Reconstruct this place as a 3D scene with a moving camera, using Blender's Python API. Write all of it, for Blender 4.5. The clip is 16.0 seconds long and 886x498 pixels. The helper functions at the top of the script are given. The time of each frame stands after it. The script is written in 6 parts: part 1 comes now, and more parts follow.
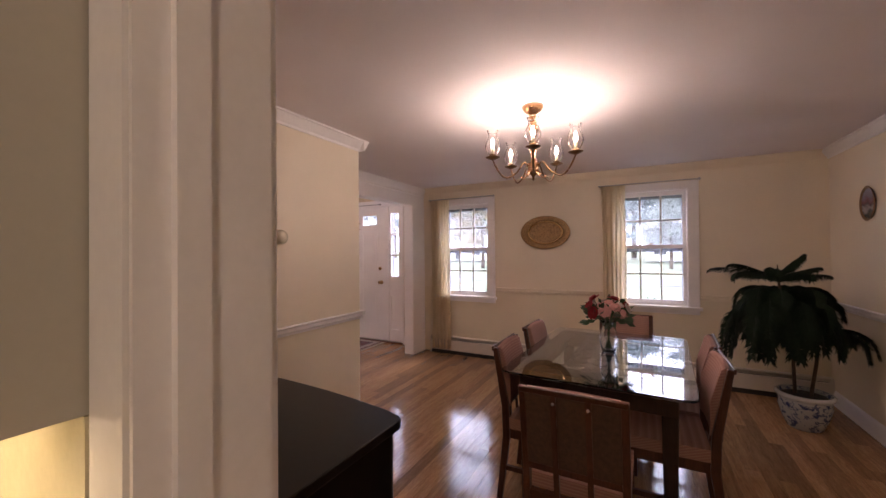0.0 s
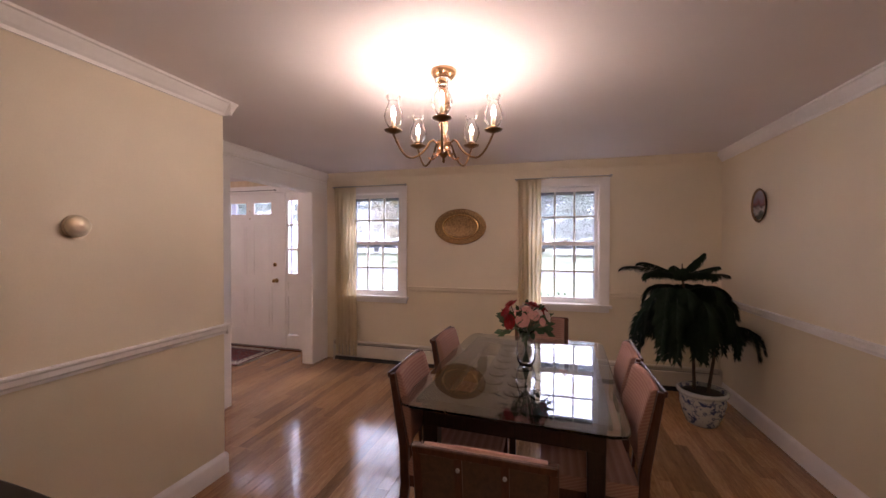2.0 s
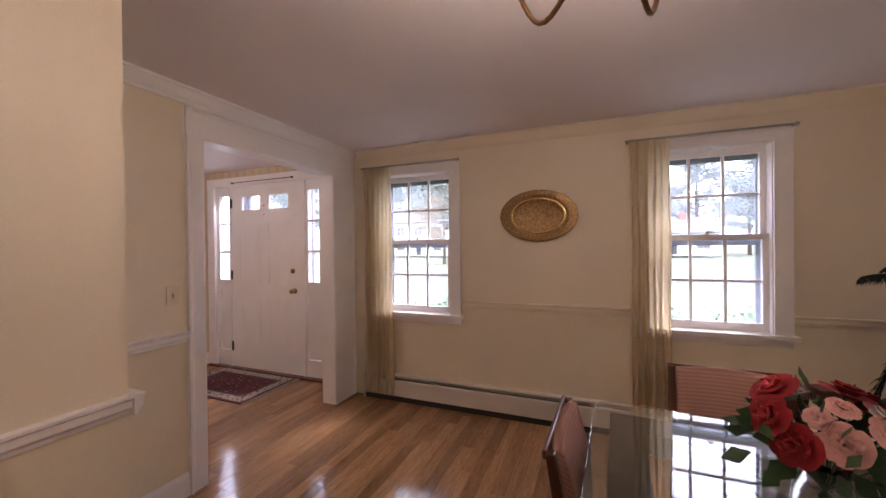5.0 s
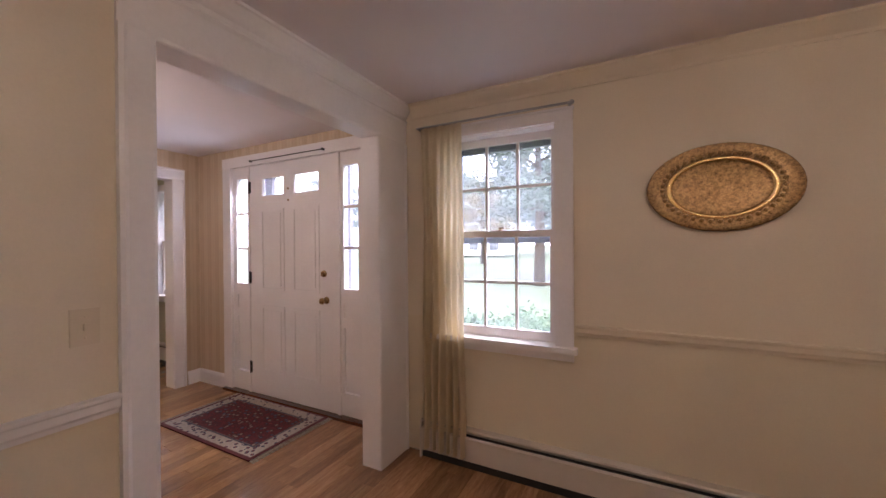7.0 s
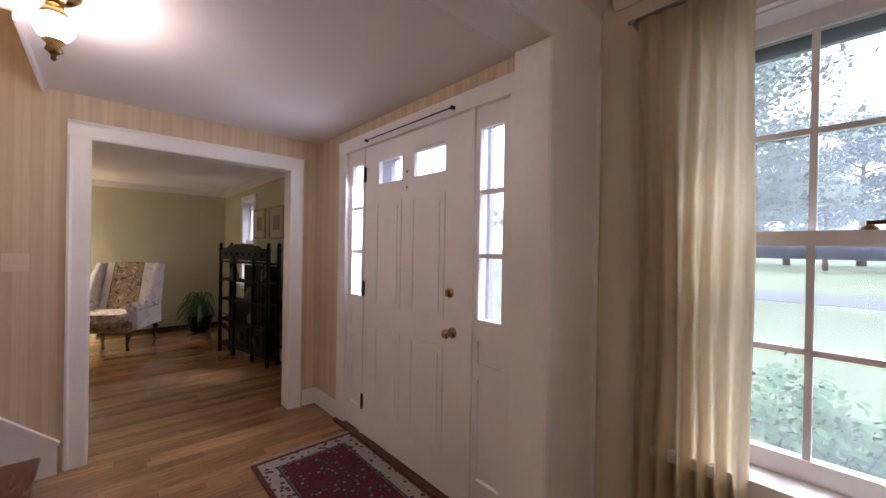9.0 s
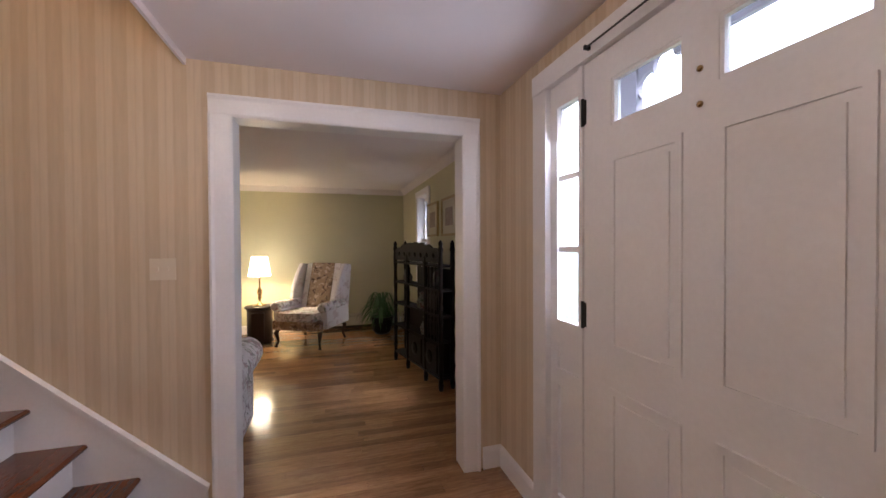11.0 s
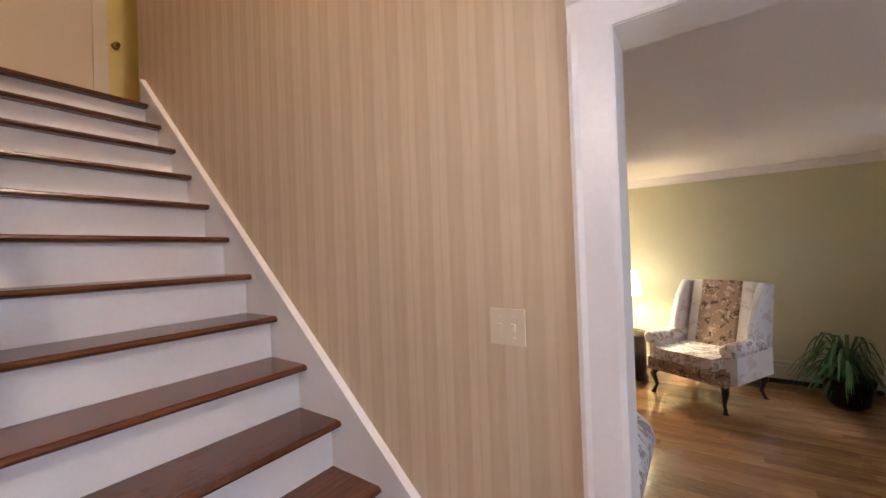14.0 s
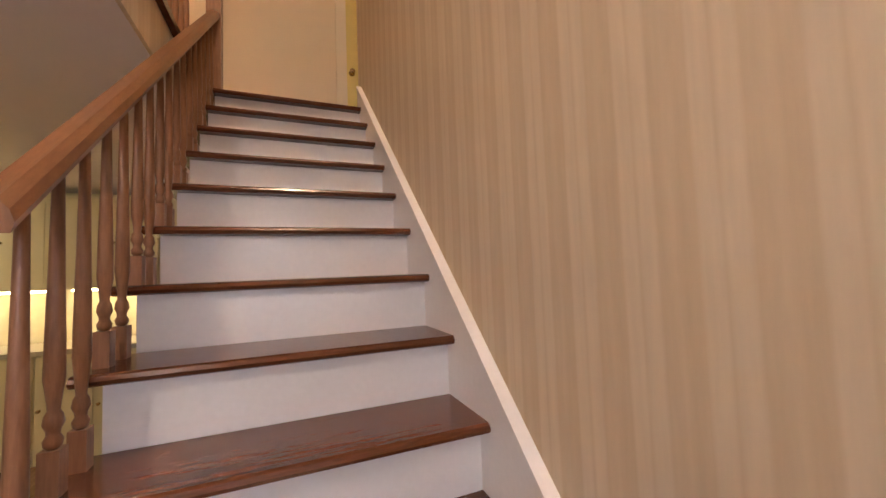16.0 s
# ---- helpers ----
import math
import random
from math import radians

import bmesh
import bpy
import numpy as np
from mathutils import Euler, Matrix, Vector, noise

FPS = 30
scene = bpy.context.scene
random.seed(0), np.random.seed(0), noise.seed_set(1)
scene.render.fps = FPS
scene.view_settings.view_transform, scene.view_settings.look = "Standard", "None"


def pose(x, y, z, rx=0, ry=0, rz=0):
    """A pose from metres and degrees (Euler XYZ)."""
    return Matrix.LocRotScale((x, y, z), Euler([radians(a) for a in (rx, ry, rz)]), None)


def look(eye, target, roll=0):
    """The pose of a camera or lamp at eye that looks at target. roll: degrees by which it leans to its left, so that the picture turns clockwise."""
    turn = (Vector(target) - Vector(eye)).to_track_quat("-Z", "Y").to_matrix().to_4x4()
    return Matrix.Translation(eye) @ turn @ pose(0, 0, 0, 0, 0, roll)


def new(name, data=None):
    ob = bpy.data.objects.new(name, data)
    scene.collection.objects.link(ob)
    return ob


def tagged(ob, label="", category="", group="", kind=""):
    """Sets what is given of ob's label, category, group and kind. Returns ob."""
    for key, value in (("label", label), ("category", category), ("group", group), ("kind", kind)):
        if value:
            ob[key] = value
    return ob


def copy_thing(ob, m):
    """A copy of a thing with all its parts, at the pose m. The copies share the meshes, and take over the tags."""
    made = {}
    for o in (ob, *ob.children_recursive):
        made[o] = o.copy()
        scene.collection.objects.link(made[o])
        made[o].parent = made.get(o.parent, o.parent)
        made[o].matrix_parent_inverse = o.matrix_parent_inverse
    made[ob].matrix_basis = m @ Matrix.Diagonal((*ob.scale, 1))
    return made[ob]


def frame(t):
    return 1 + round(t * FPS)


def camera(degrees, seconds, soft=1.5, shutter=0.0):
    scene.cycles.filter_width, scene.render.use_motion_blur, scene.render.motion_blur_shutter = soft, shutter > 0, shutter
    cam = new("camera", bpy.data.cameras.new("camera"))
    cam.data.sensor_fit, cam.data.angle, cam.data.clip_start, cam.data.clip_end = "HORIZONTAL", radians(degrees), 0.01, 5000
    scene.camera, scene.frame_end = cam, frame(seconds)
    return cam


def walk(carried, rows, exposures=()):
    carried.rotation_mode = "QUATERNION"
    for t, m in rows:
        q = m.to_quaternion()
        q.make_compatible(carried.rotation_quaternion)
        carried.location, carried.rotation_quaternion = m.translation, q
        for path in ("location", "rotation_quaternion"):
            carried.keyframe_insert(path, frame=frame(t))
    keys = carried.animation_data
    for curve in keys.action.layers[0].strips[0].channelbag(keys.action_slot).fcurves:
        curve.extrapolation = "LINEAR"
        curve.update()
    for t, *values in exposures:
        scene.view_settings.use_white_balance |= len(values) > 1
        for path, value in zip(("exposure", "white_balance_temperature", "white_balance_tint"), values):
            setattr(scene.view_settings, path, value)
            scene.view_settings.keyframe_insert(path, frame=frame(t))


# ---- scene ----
cam = camera(99.7, 16.0)
PATH = [
    (0, (0.279, 0.824, 1.398), (-0.656, 2.592, 1.414), -0.5),
    (0.5, (0.265, 0.956, 1.391), (-0.541, 2.786, 1.406), -0.7),
    (1, (0.25, 1.05, 1.405), (-0.441, 2.927, 1.402), -0.7),
    (1.5, (0.218, 1.156, 1.415), (-0.376, 3.066, 1.401), -0.4),
    (2, (0.206, 1.313, 1.426), (-0.335, 3.239, 1.401), 0.1),
    (2.5, (0.162, 1.505, 1.437), (-0.361, 3.435, 1.397), 0.4),
    (3, (0.118, 1.677, 1.422), (-0.428, 3.601, 1.383), 0.4),
    (3.5, (0.042, 1.877, 1.408), (-0.553, 3.786, 1.378), 0.2),
    (4, (-0.074, 2.044, 1.408), (-0.696, 3.945, 1.378), -0.0),
    (4.5, (-0.201, 2.235, 1.416), (-0.872, 4.119, 1.383), -0.1),
    (4.7, (-0.255, 2.321, 1.406), (-0.961, 4.192, 1.384), -0.3),
    (7, (-1.099, 3.317, 1.36), (-2.017, 5.094, 1.348), -0.4),
    (7.5, (-1.273, 3.541, 1.357), (-2.279, 5.269, 1.359), 0.4),
    (8, (-1.43, 3.771, 1.375), (-2.584, 5.405, 1.375), 0.8),
    (8.5, (-1.612, 3.972, 1.389), (-2.949, 5.459, 1.39), 0.7),
    (9, (-1.864, 4.159, 1.394), (-3.343, 5.505, 1.388), 1.0),
    (11.5, (-3.224, 4.598, 1.383), (-5.199, 4.915, 1.362), -0.3),
    (12, (-3.468, 4.573, 1.387), (-5.467, 4.629, 1.373), 0.1),
    (12.5, (-3.666, 4.539, 1.402), (-5.655, 4.326, 1.393), 0.3),
    (13, (-3.832, 4.504, 1.421), (-5.766, 3.996, 1.419), 0.2),
    (13.5, (-3.968, 4.391, 1.446), (-5.798, 3.585, 1.456), -0.7),
    (14, (-4.084, 4.252, 1.489), (-5.738, 3.128, 1.509), -2.0),
    (14.5, (-4.259, 4.114, 1.441), (-5.726, 2.756, 1.504), -1.6),
    (15, (-4.393, 4.099, 1.436), (-5.67, 2.56, 1.481), -1.7),
    (15.5, (-4.518, 3.914, 1.411), (-5.525, 2.188, 1.491), -2.6),
    (16, (-4.587, 3.736, 1.43), (-5.351, 1.891, 1.543), -2.1),
]
walk(cam, [(t, look(eye, target, roll)) for t, eye, target, roll in PATH], ((0.0, 1.66, 6250, 30), (4.5, 1.68, 6300, 27), (8.0, 1.55, 6100, 22), (9.0, 1.36, 6000, 19), (11.5, 1.46, 5950, 17), (13.0, 1.98, 5750, 15), (14.5, 1.9, 6000, 14), (16.0, 1.97, 6550, 16)))

# ---- world, sun, lamps ----
world = bpy.data.worlds.new("overcast_sky")
scene.world = world
world.use_nodes = True
wn, wl = world.node_tree.nodes, world.node_tree.links
sky = wn.new("ShaderNodeTexSky")
sky.sky_type, sky.sun_disc = "NISHITA", False
sky.sun_elevation, sky.sun_rotation = radians(40), radians(200)
sky.air_density, sky.dust_density = 1.0, 1.5
wn["Background"].inputs["Strength"].default_value = 0.15
cloud = wn.new("ShaderNodeMix")
cloud.data_type = "RGBA"
cloud.inputs[0].default_value, cloud.inputs[7].default_value = 0.75, (24.0, 25.2, 27.2, 1)
wl.new(sky.outputs["Color"], cloud.inputs[6])
wl.new(cloud.outputs[2], wn["Background"].inputs["Color"])


def lamp(name, kind, energy, color, m, **settings):
    data = bpy.data.lights.new(name, kind)
    data.energy, data.color = energy, color
    for key, value in settings.items():
        if key == "radius":
            data.shadow_soft_size = value
        if key == "angle":
            data.angle = value
        if key == "size":
            data.shape, data.size, data.size_y = "RECTANGLE", value[0], value[1]
    ob = new(name, data)
    ob.matrix_basis = m
    return ob


lamp("sun", "SUN", 1.2, (1.0, 0.96, 0.9), look((0, 0, 20), (-7, -12, 0)), angle=radians(14))
# Added area lamp boosts the sky's light through the left sidelight onto the stairs.
lamp("sidelight_sky", "AREA", 2.6, (0.86, 0.91, 1.0), look((-4.405, 5.72, 1.52), (-4.5, 3.6, 0.7)), size=(0.15, 0.94))

# ---- small building kit ----


def box(bm, x0, y0, z0, x1, y1, z1, slot=0):
    v = [bm.verts.new(p) for p in ((x0, y0, z0), (x1, y0, z0), (x1, y1, z0), (x0, y1, z0), (x0, y0, z1), (x1, y0, z1), (x1, y1, z1), (x0, y1, z1))]
    for q in ((3, 2, 1, 0), (4, 5, 6, 7), (0, 1, 5, 4), (1, 2, 6, 5), (2, 3, 7, 6), (3, 0, 4, 7)):
        bm.faces.new([v[i] for i in q]).material_index = slot
    return bm


def boxes(*rows):
    bm = bmesh.new()
    for row in rows:
        box(bm, *row)
    return bm


def bevelled(bm, width, segments=2):
    edges = [e for e in bm.edges if len(e.link_faces) == 2 and e.calc_face_angle(0) > 0.6]
    bmesh.ops.bevel(bm, geom=edges, offset=width, segments=segments, affect="EDGES", profile=0.5)
    return bm


def rounded(x0, y0, z0, x1, y1, z1, width=0.005, segments=2):
    return bevelled(box(bmesh.new(), x0, y0, z0, x1, y1, z1), width, segments)


def prism(bm, outline, axis, a, b):
    """An outline of (u, v) drawn out along an axis from a to b: x takes (y, z), y takes (x, z), z takes (x, y)."""
    def at(u, v, s):
        return {"x": (s, u, v), "y": (u, s, v), "z": (u, v, s)}[axis]
    lo, hi = [bm.verts.new(at(u, v, a)) for u, v in outline], [bm.verts.new(at(u, v, b)) for u, v in outline]
    n = len(outline)
    for i in range(n):
        bm.faces.new((lo[i], lo[(i + 1) % n], hi[(i + 1) % n], hi[i]))
    bm.faces.new(lo), bm.faces.new(hi)
    bmesh.ops.recalc_face_normals(bm, faces=bm.faces)
    return bm


def ring(bm, centre, u, v, r, n):
    return [bm.verts.new(Vector(centre) + r * (math.cos(2 * math.pi * i / n) * u + math.sin(2 * math.pi * i / n) * v)) for i in range(n)]


def tube(bm, points, radii, n=8, caps=True):
    """A round bar through points; radii one for all or one each."""
    points = [Vector(p) for p in points]
    radii = radii if hasattr(radii, "__len__") else [radii] * len(points)
    side = None
    rows = []
    for i, p in enumerate(points):
        way = (points[min(i + 1, len(points) - 1)] - points[max(i - 1, 0)]).normalized()
        if side is None:
            side = way.orthogonal().normalized()
        side = (side - way * side.dot(way)).normalized()
        rows.append(ring(bm, p, side, way.cross(side), radii[i], n))
    for a, b in zip(rows, rows[1:]):
        for i in range(n):
            bm.faces.new((a[i], a[(i + 1) % n], b[(i + 1) % n], b[i])).smooth = True
    if caps:
        bm.faces.new(list(reversed(rows[0]))), bm.faces.new(rows[-1])
    return bm


def lathe(bm, profile, n=20, centre=(0, 0, 0), sx=1.0, sy=1.0, caps=True):
    rows = []
    for r, z in profile:
        rows.append([bm.verts.new((centre[0] + sx * r * math.cos(2 * math.pi * i / n), centre[1] + sy * r * math.sin(2 * math.pi * i / n), centre[2] + z)) for i in range(n)])
    for a, b in zip(rows, rows[1:]):
        for i in range(n):
            bm.faces.new((a[i], a[(i + 1) % n], b[(i + 1) % n], b[i])).smooth = True
    if caps:
        bm.faces.new(list(reversed(rows[0]))), bm.faces.new(rows[-1])
    return bm


def turned(bm, m):
    bm.transform(m)
    return bm


def meshed(name, bm, *materials):
    data = bpy.data.meshes.new(name)
    bm.normal_update()
    bm.to_mesh(data)
    bm.free()
    for m in materials:
        data.materials.append(m)
    return data


def part(name, bm, material, parent, label=""):
    ob = new(name, bm if isinstance(bm, bpy.types.Mesh) else meshed(name, bm, *(material if isinstance(material, tuple) else (material,))))
    ob.parent = parent
    return tagged(ob, label)


def single(name, bm, material, label, category, group="", kind="", m=None):
    ob = tagged(new(name, meshed(name, bm, *(material if isinstance(material, tuple) else (material,)))), label, category, group, kind)
    if m is not None:
        ob.matrix_basis = m
    return ob


def thing(name, label, category, group="", kind="", m=None):
    ob = tagged(new(name), label, category, group, kind)
    ob.empty_display_size = 0.1
    if m is not None:
        ob.matrix_basis = m
    return ob


# ---- materials ----


class Paint:
    """A node material with a Principled shader and a few short cuts."""

    def __init__(self, name, rough=0.5, metal=0.0, coat=0.0):
        self.mat = bpy.data.materials.new(name)
        self.mat.use_nodes = True
        self.n, self.l = self.mat.node_tree.nodes, self.mat.node_tree.links
        self.p = self.n["Principled BSDF"]
        self.p.inputs["Roughness"].default_value, self.p.inputs["Metallic"].default_value = rough, metal
        self.p.inputs["Coat Weight"].default_value = coat
        self.p.inputs["Coat Roughness"].default_value = 0.08
        self.coord = self.n.new("ShaderNodeTexCoord").outputs["Object"]

    def node(self, kind, **values):
        node = self.n.new(kind)
        for key, value in values.items():
            node.inputs[key.replace("_", " ")].default_value = value
        return node

    def mapped(self, scale=(1, 1, 1), where=None):
        node = self.node("ShaderNodeMapping", Scale=scale)
        self.l.new(where or self.coord, node.inputs["Vector"])
        return node.outputs["Vector"]

    def noise(self, scale, detail=3.0, where=None, rough=0.55, distort=0.0):
        node = self.node("ShaderNodeTexNoise", Scale=scale, Detail=detail, Roughness=rough, Distortion=distort)
        self.l.new(where or self.coord, node.inputs["Vector"])
        return node.outputs["Fac"]

    def ramp(self, fac, *stops):
        node = self.n.new("ShaderNodeValToRGB")
        while len(node.color_ramp.elements) < len(stops):
            node.color_ramp.elements.new(0.5)
        for e, (at, c) in zip(node.color_ramp.elements, stops):
            e.position, e.color = at, (*c, 1) if hasattr(c, "__len__") else (c, c, c, 1)
        self.l.new(fac, node.inputs["Fac"])
        return node.outputs["Color"]

    def mix(self, a, b, fac, blend="MIX"):
        node = self.n.new("ShaderNodeMix")
        node.data_type, node.blend_type = "RGBA", blend
        for key, value in ((6, a), (7, b), (0, fac)):
            if isinstance(value, bpy.types.NodeSocket):
                self.l.new(value, node.inputs[key])
            else:
                node.inputs[key].default_value = (*value, 1) if hasattr(value, "__len__") else value
        return node.outputs[2]

    def math(self, op, a, b=0.0):
        node = self.n.new("ShaderNodeMath")
        node.operation = op
        for key, value in ((0, a), (1, b)):
            if isinstance(value, bpy.types.NodeSocket):
                self.l.new(value, node.inputs[key])
            else:
                node.inputs[key].default_value = value
        return node.outputs[0]

    def colour(self, socket):
        self.l.new(socket, self.p.inputs["Base Color"])
        return self

    def bump(self, height, strength=0.2, distance=0.002):
        node = self.node("ShaderNodeBump", Strength=strength, Distance=distance)
        self.l.new(height, node.inputs["Height"])
        self.l.new(node.outputs["Normal"], self.p.inputs["Normal"])
        return self

    def roughly(self, fac, lo, hi):
        node = self.node("ShaderNodeMapRange", To_Min=lo, To_Max=hi)
        self.l.new(fac, node.inputs["Value"])
        self.l.new(node.outputs["Result"], self.p.inputs["Roughness"])
        return self


def plain(name, colour, rough=0.5, metal=0.0, coat=0.0, vary=0.12, scale=6.0, grain=90.0, bump=0.08):
    """A coat of one colour with soft stains and fine grain."""
    k = Paint(name, rough, metal, coat)
    big, fine = k.noise(scale, 4), k.noise(grain, 3)
    dark, light = tuple(c * (1 - vary) for c in colour), tuple(min(1, c * (1 + vary)) for c in colour)
    k.colour(k.mix(k.ramp(big, (0.3, dark), (0.7, light)), k.ramp(fine, (0.3, dark), (0.7, light)), 0.35))
    k.bump(fine, bump, 0.001)
    k.roughly(big, max(0.02, rough - 0.06), min(1, rough + 0.08))
    return k.mat


def wooden(name, dark, light, rough=0.35, along=(1, 1, 8), coat=0.0, spread=0.25):
    """Stained timber: long grain, slow tone, and a tone of its own for each piece."""
    k = Paint(name, rough, 0, coat)
    info, geo = k.n.new("ShaderNodeObjectInfo"), k.n.new("ShaderNodeNewGeometry")
    pick = k.math("FRACT", k.math("ADD", info.outputs["Random"], geo.outputs["Random Per Island"]))
    shift = k.n.new("ShaderNodeCombineXYZ")
    for i in range(3):
        k.l.new(k.math("MULTIPLY", pick, 7.0 + 3 * i), shift.inputs[i])
    moved = k.n.new("ShaderNodeVectorMath")
    k.l.new(k.coord, moved.inputs[0]), k.l.new(shift.outputs[0], moved.inputs[1])
    scale = tuple(30.0 / a for a in along)
    grain = k.noise(1.6, 6, k.mapped(scale, moved.outputs[0]), 0.65, 0.6)
    fine = k.noise(7.0, 3, k.mapped(scale, moved.outputs[0]), 0.6)
    tone = k.mix(k.ramp(grain, (0.28, dark), (0.72, light)), k.ramp(fine, (0.35, dark), (0.65, light)), 0.3)
    low, high = (1 - spread,) * 3, (1 + spread * 0.8,) * 3
    k.colour(k.mix(tone, k.ramp(pick, (0.0, low), (1.0, high)), 1.0, "MULTIPLY"))
    k.bump(fine, 0.06, 0.001)
    k.roughly(grain, rough - 0.05, rough + 0.07)
    return k.mat


def glassy(name, tint=(1, 1, 1), rough=0.0, ior=1.45):
    k = Paint(name, rough)
    k.p.inputs["Base Color"].default_value = (*tint, 1)
    k.p.inputs["Transmission Weight"].default_value, k.p.inputs["IOR"].default_value = 1.0, ior
    return k.mat


def glowing(name, colour, strength, base=(0.9, 0.85, 0.75)):
    k = Paint(name, 0.4)
    k.p.inputs["Base Color"].default_value = (*base, 1)
    k.p.inputs["Emission Color"].default_value, k.p.inputs["Emission Strength"].default_value = (*colour, 1), strength
    return k.mat


def striped_paper(name, axis, first, second, period):
    """Wallpaper with soft upright stripes, counted along x (0) or y (1)."""
    k = Paint(name, 0.62)
    split = k.n.new("ShaderNodeSeparateXYZ")
    k.l.new(k.coord, split.inputs[0])
    turn = k.math("FRACT", k.math("DIVIDE", split.outputs[axis], period))
    between = tuple(0.35 * a + 0.65 * b for a, b in zip(first, second))
    band = k.ramp(turn, (0.0, first), (0.18, first), (0.22, between), (0.28, first), (0.44, first), (0.50, second), (0.70, between), (0.80, second), (0.95, second), (1.0, first))
    fibre = k.noise(60, 3, k.mapped((1, 1, 0.1)))
    stain = k.noise(1.3, 4)
    toned = k.mix(band, k.ramp(fibre, (0.3, 0.86), (0.7, 1.0)), 0.6, "MULTIPLY")
    k.colour(k.mix(toned, k.ramp(stain, (0.3, 0.92), (0.7, 1.0)), 0.7, "MULTIPLY"))
    k.bump(fibre, 0.06, 0.001)
    return k.mat


def flowered(name, ground, tones, scale):
    """Printed cloth: blotches of a few tones over a pale ground."""
    k = Paint(name, 0.85)
    out = None
    for i, tone in enumerate(tones):
        blot = k.noise(scale * (1 + 0.35 * i), 4, k.mapped((1, 1 + 0.2 * i, 1.1)), 0.6, 0.8)
        mask = k.ramp(blot, (0.555, 0.0), (0.60, 1.0))
        out = k.mix(ground if out is None else out, tone, mask)
    k.colour(out)
    weave = k.noise(400, 2)
    k.bump(weave, 0.25, 0.001)
    return k.mat


cream = plain("cream_wall_paint", (0.79, 0.695, 0.555), 0.55, vary=0.05, scale=1.6, grain=140)
cream_low = plain("pale_yellow_wall_paint", (0.76, 0.67, 0.51), 0.5, vary=0.05, scale=1.6, grain=140)
beige = plain("beige_wall_paint", (0.74, 0.62, 0.47), 0.6, vary=0.05, scale=1.5, grain=140)
sage = plain("sage_wall_paint", (0.62, 0.59, 0.42), 0.6, vary=0.05, scale=1.5, grain=140)
kitchen_paint = plain("kitchen_wall_paint", (0.70, 0.64, 0.40), 0.55, vary=0.05)
trim_white = plain("white_trim_enamel", (0.86, 0.83, 0.83), 0.32, vary=0.05, scale=3, grain=60)
ceiling_white = plain("ceiling_paint", (0.83, 0.77, 0.785), 0.8, vary=0.04, scale=1.5, grain=200, bump=0.15)
paper_y = striped_paper("striped_wallpaper", 1, (0.70, 0.565, 0.41), (0.635, 0.49, 0.335), 0.122)
paper_x = striped_paper("striped_wallpaper_across", 0, (0.70, 0.565, 0.41), (0.635, 0.49, 0.335), 0.122)
oak = wooden("oak_floor", (0.215, 0.103, 0.045), (0.49, 0.272, 0.132), 0.14, (1, 10, 1), 0.35, 0.30)
stair_oak = wooden("stained_oak", (0.055, 0.017, 0.007), (0.165, 0.053, 0.021), 0.24, (10, 1, 1), 0.2, 0.12)
rail_oak = wooden("rail_oak", (0.17, 0.075, 0.038), (0.31, 0.15, 0.078), 0.36, (1, 1, 10), 0.1, 0.12)
dark_wood = wooden("dark_walnut", (0.014, 0.007, 0.005), (0.040, 0.018, 0.012), 0.32, (1, 1, 8), 0.1, 0.15)
chair_wood = wooden("chair_walnut", (0.045, 0.016, 0.009), (0.12, 0.045, 0.024), 0.3, (1, 1, 8), 0.2, 0.12)
black_wood = wooden("black_lacquer", (0.006, 0.005, 0.005), (0.012, 0.009, 0.008), 0.30, (8, 1, 1), 0.0, 0.1)
brass = plain("aged_brass", (0.50, 0.34, 0.16), 0.25, 1.0, vary=0.25, scale=14, grain=120)
bronze = plain("antique_bronze", (0.20, 0.11, 0.05), 0.35, 1.0, vary=0.25, scale=14)
copper = plain("polished_copper_brass", (0.60, 0.34, 0.18), 0.22, 1.0, vary=0.15, scale=14)
black_metal = plain("black_iron", (0.015, 0.014, 0.014), 0.5, 0.3)
steel = plain("dull_steel", (0.45, 0.45, 0.46), 0.35, 1.0)
enamel = plain("heater_enamel", (0.66, 0.60, 0.52), 0.4, vary=0.05)
# near-black colour that paints the shade in the heater slot and floor gap
shadow_gap = plain("slot_shade_dark", (0.02, 0.018, 0.016), 0.7)
pane_glass = glassy("window_glass", (0.72, 0.745, 0.80))
# a small translucent share paints a pale bluish haze over the view outside
pane_tree = pane_glass.node_tree
haze = pane_tree.nodes.new("ShaderNodeBsdfTranslucent")
haze.inputs["Color"].default_value = (0.80, 0.86, 0.95, 1)
veil = pane_tree.nodes.new("ShaderNodeMixShader")
veil.inputs["Fac"].default_value = 0.045
pane_tree.links.new(pane_tree.nodes["Principled BSDF"].outputs[0], veil.inputs[1])
pane_tree.links.new(haze.outputs[0], veil.inputs[2])
pane_tree.links.new(veil.outputs[0], pane_tree.nodes["Material Output"].inputs["Surface"])
clear_glass = glassy("clear_glass", (1, 1, 1), 0.0, 1.45)
thin_glass = glassy("thin_blown_glass", (1, 1, 1), 0.0, 1.14)
table_glass = glassy("smoked_table_glass", (0.80, 0.86, 0.91), 0.01, 1.7)
bulb_glow = glowing("candle_bulb", (1.0, 0.83, 0.62), 112.0)
globe_glow = glowing("lit_globe", (1.0, 0.86, 0.72), 60.0)
shade_glow = glowing("lit_lampshade", (1.0, 0.84, 0.56), 4.5)
under_glow = glowing("under_cabinet_light", (1.0, 0.80, 0.42), 6.0)
black_wood.node_tree.nodes["Principled BSDF"].inputs["Specular IOR Level"].default_value = 0.14
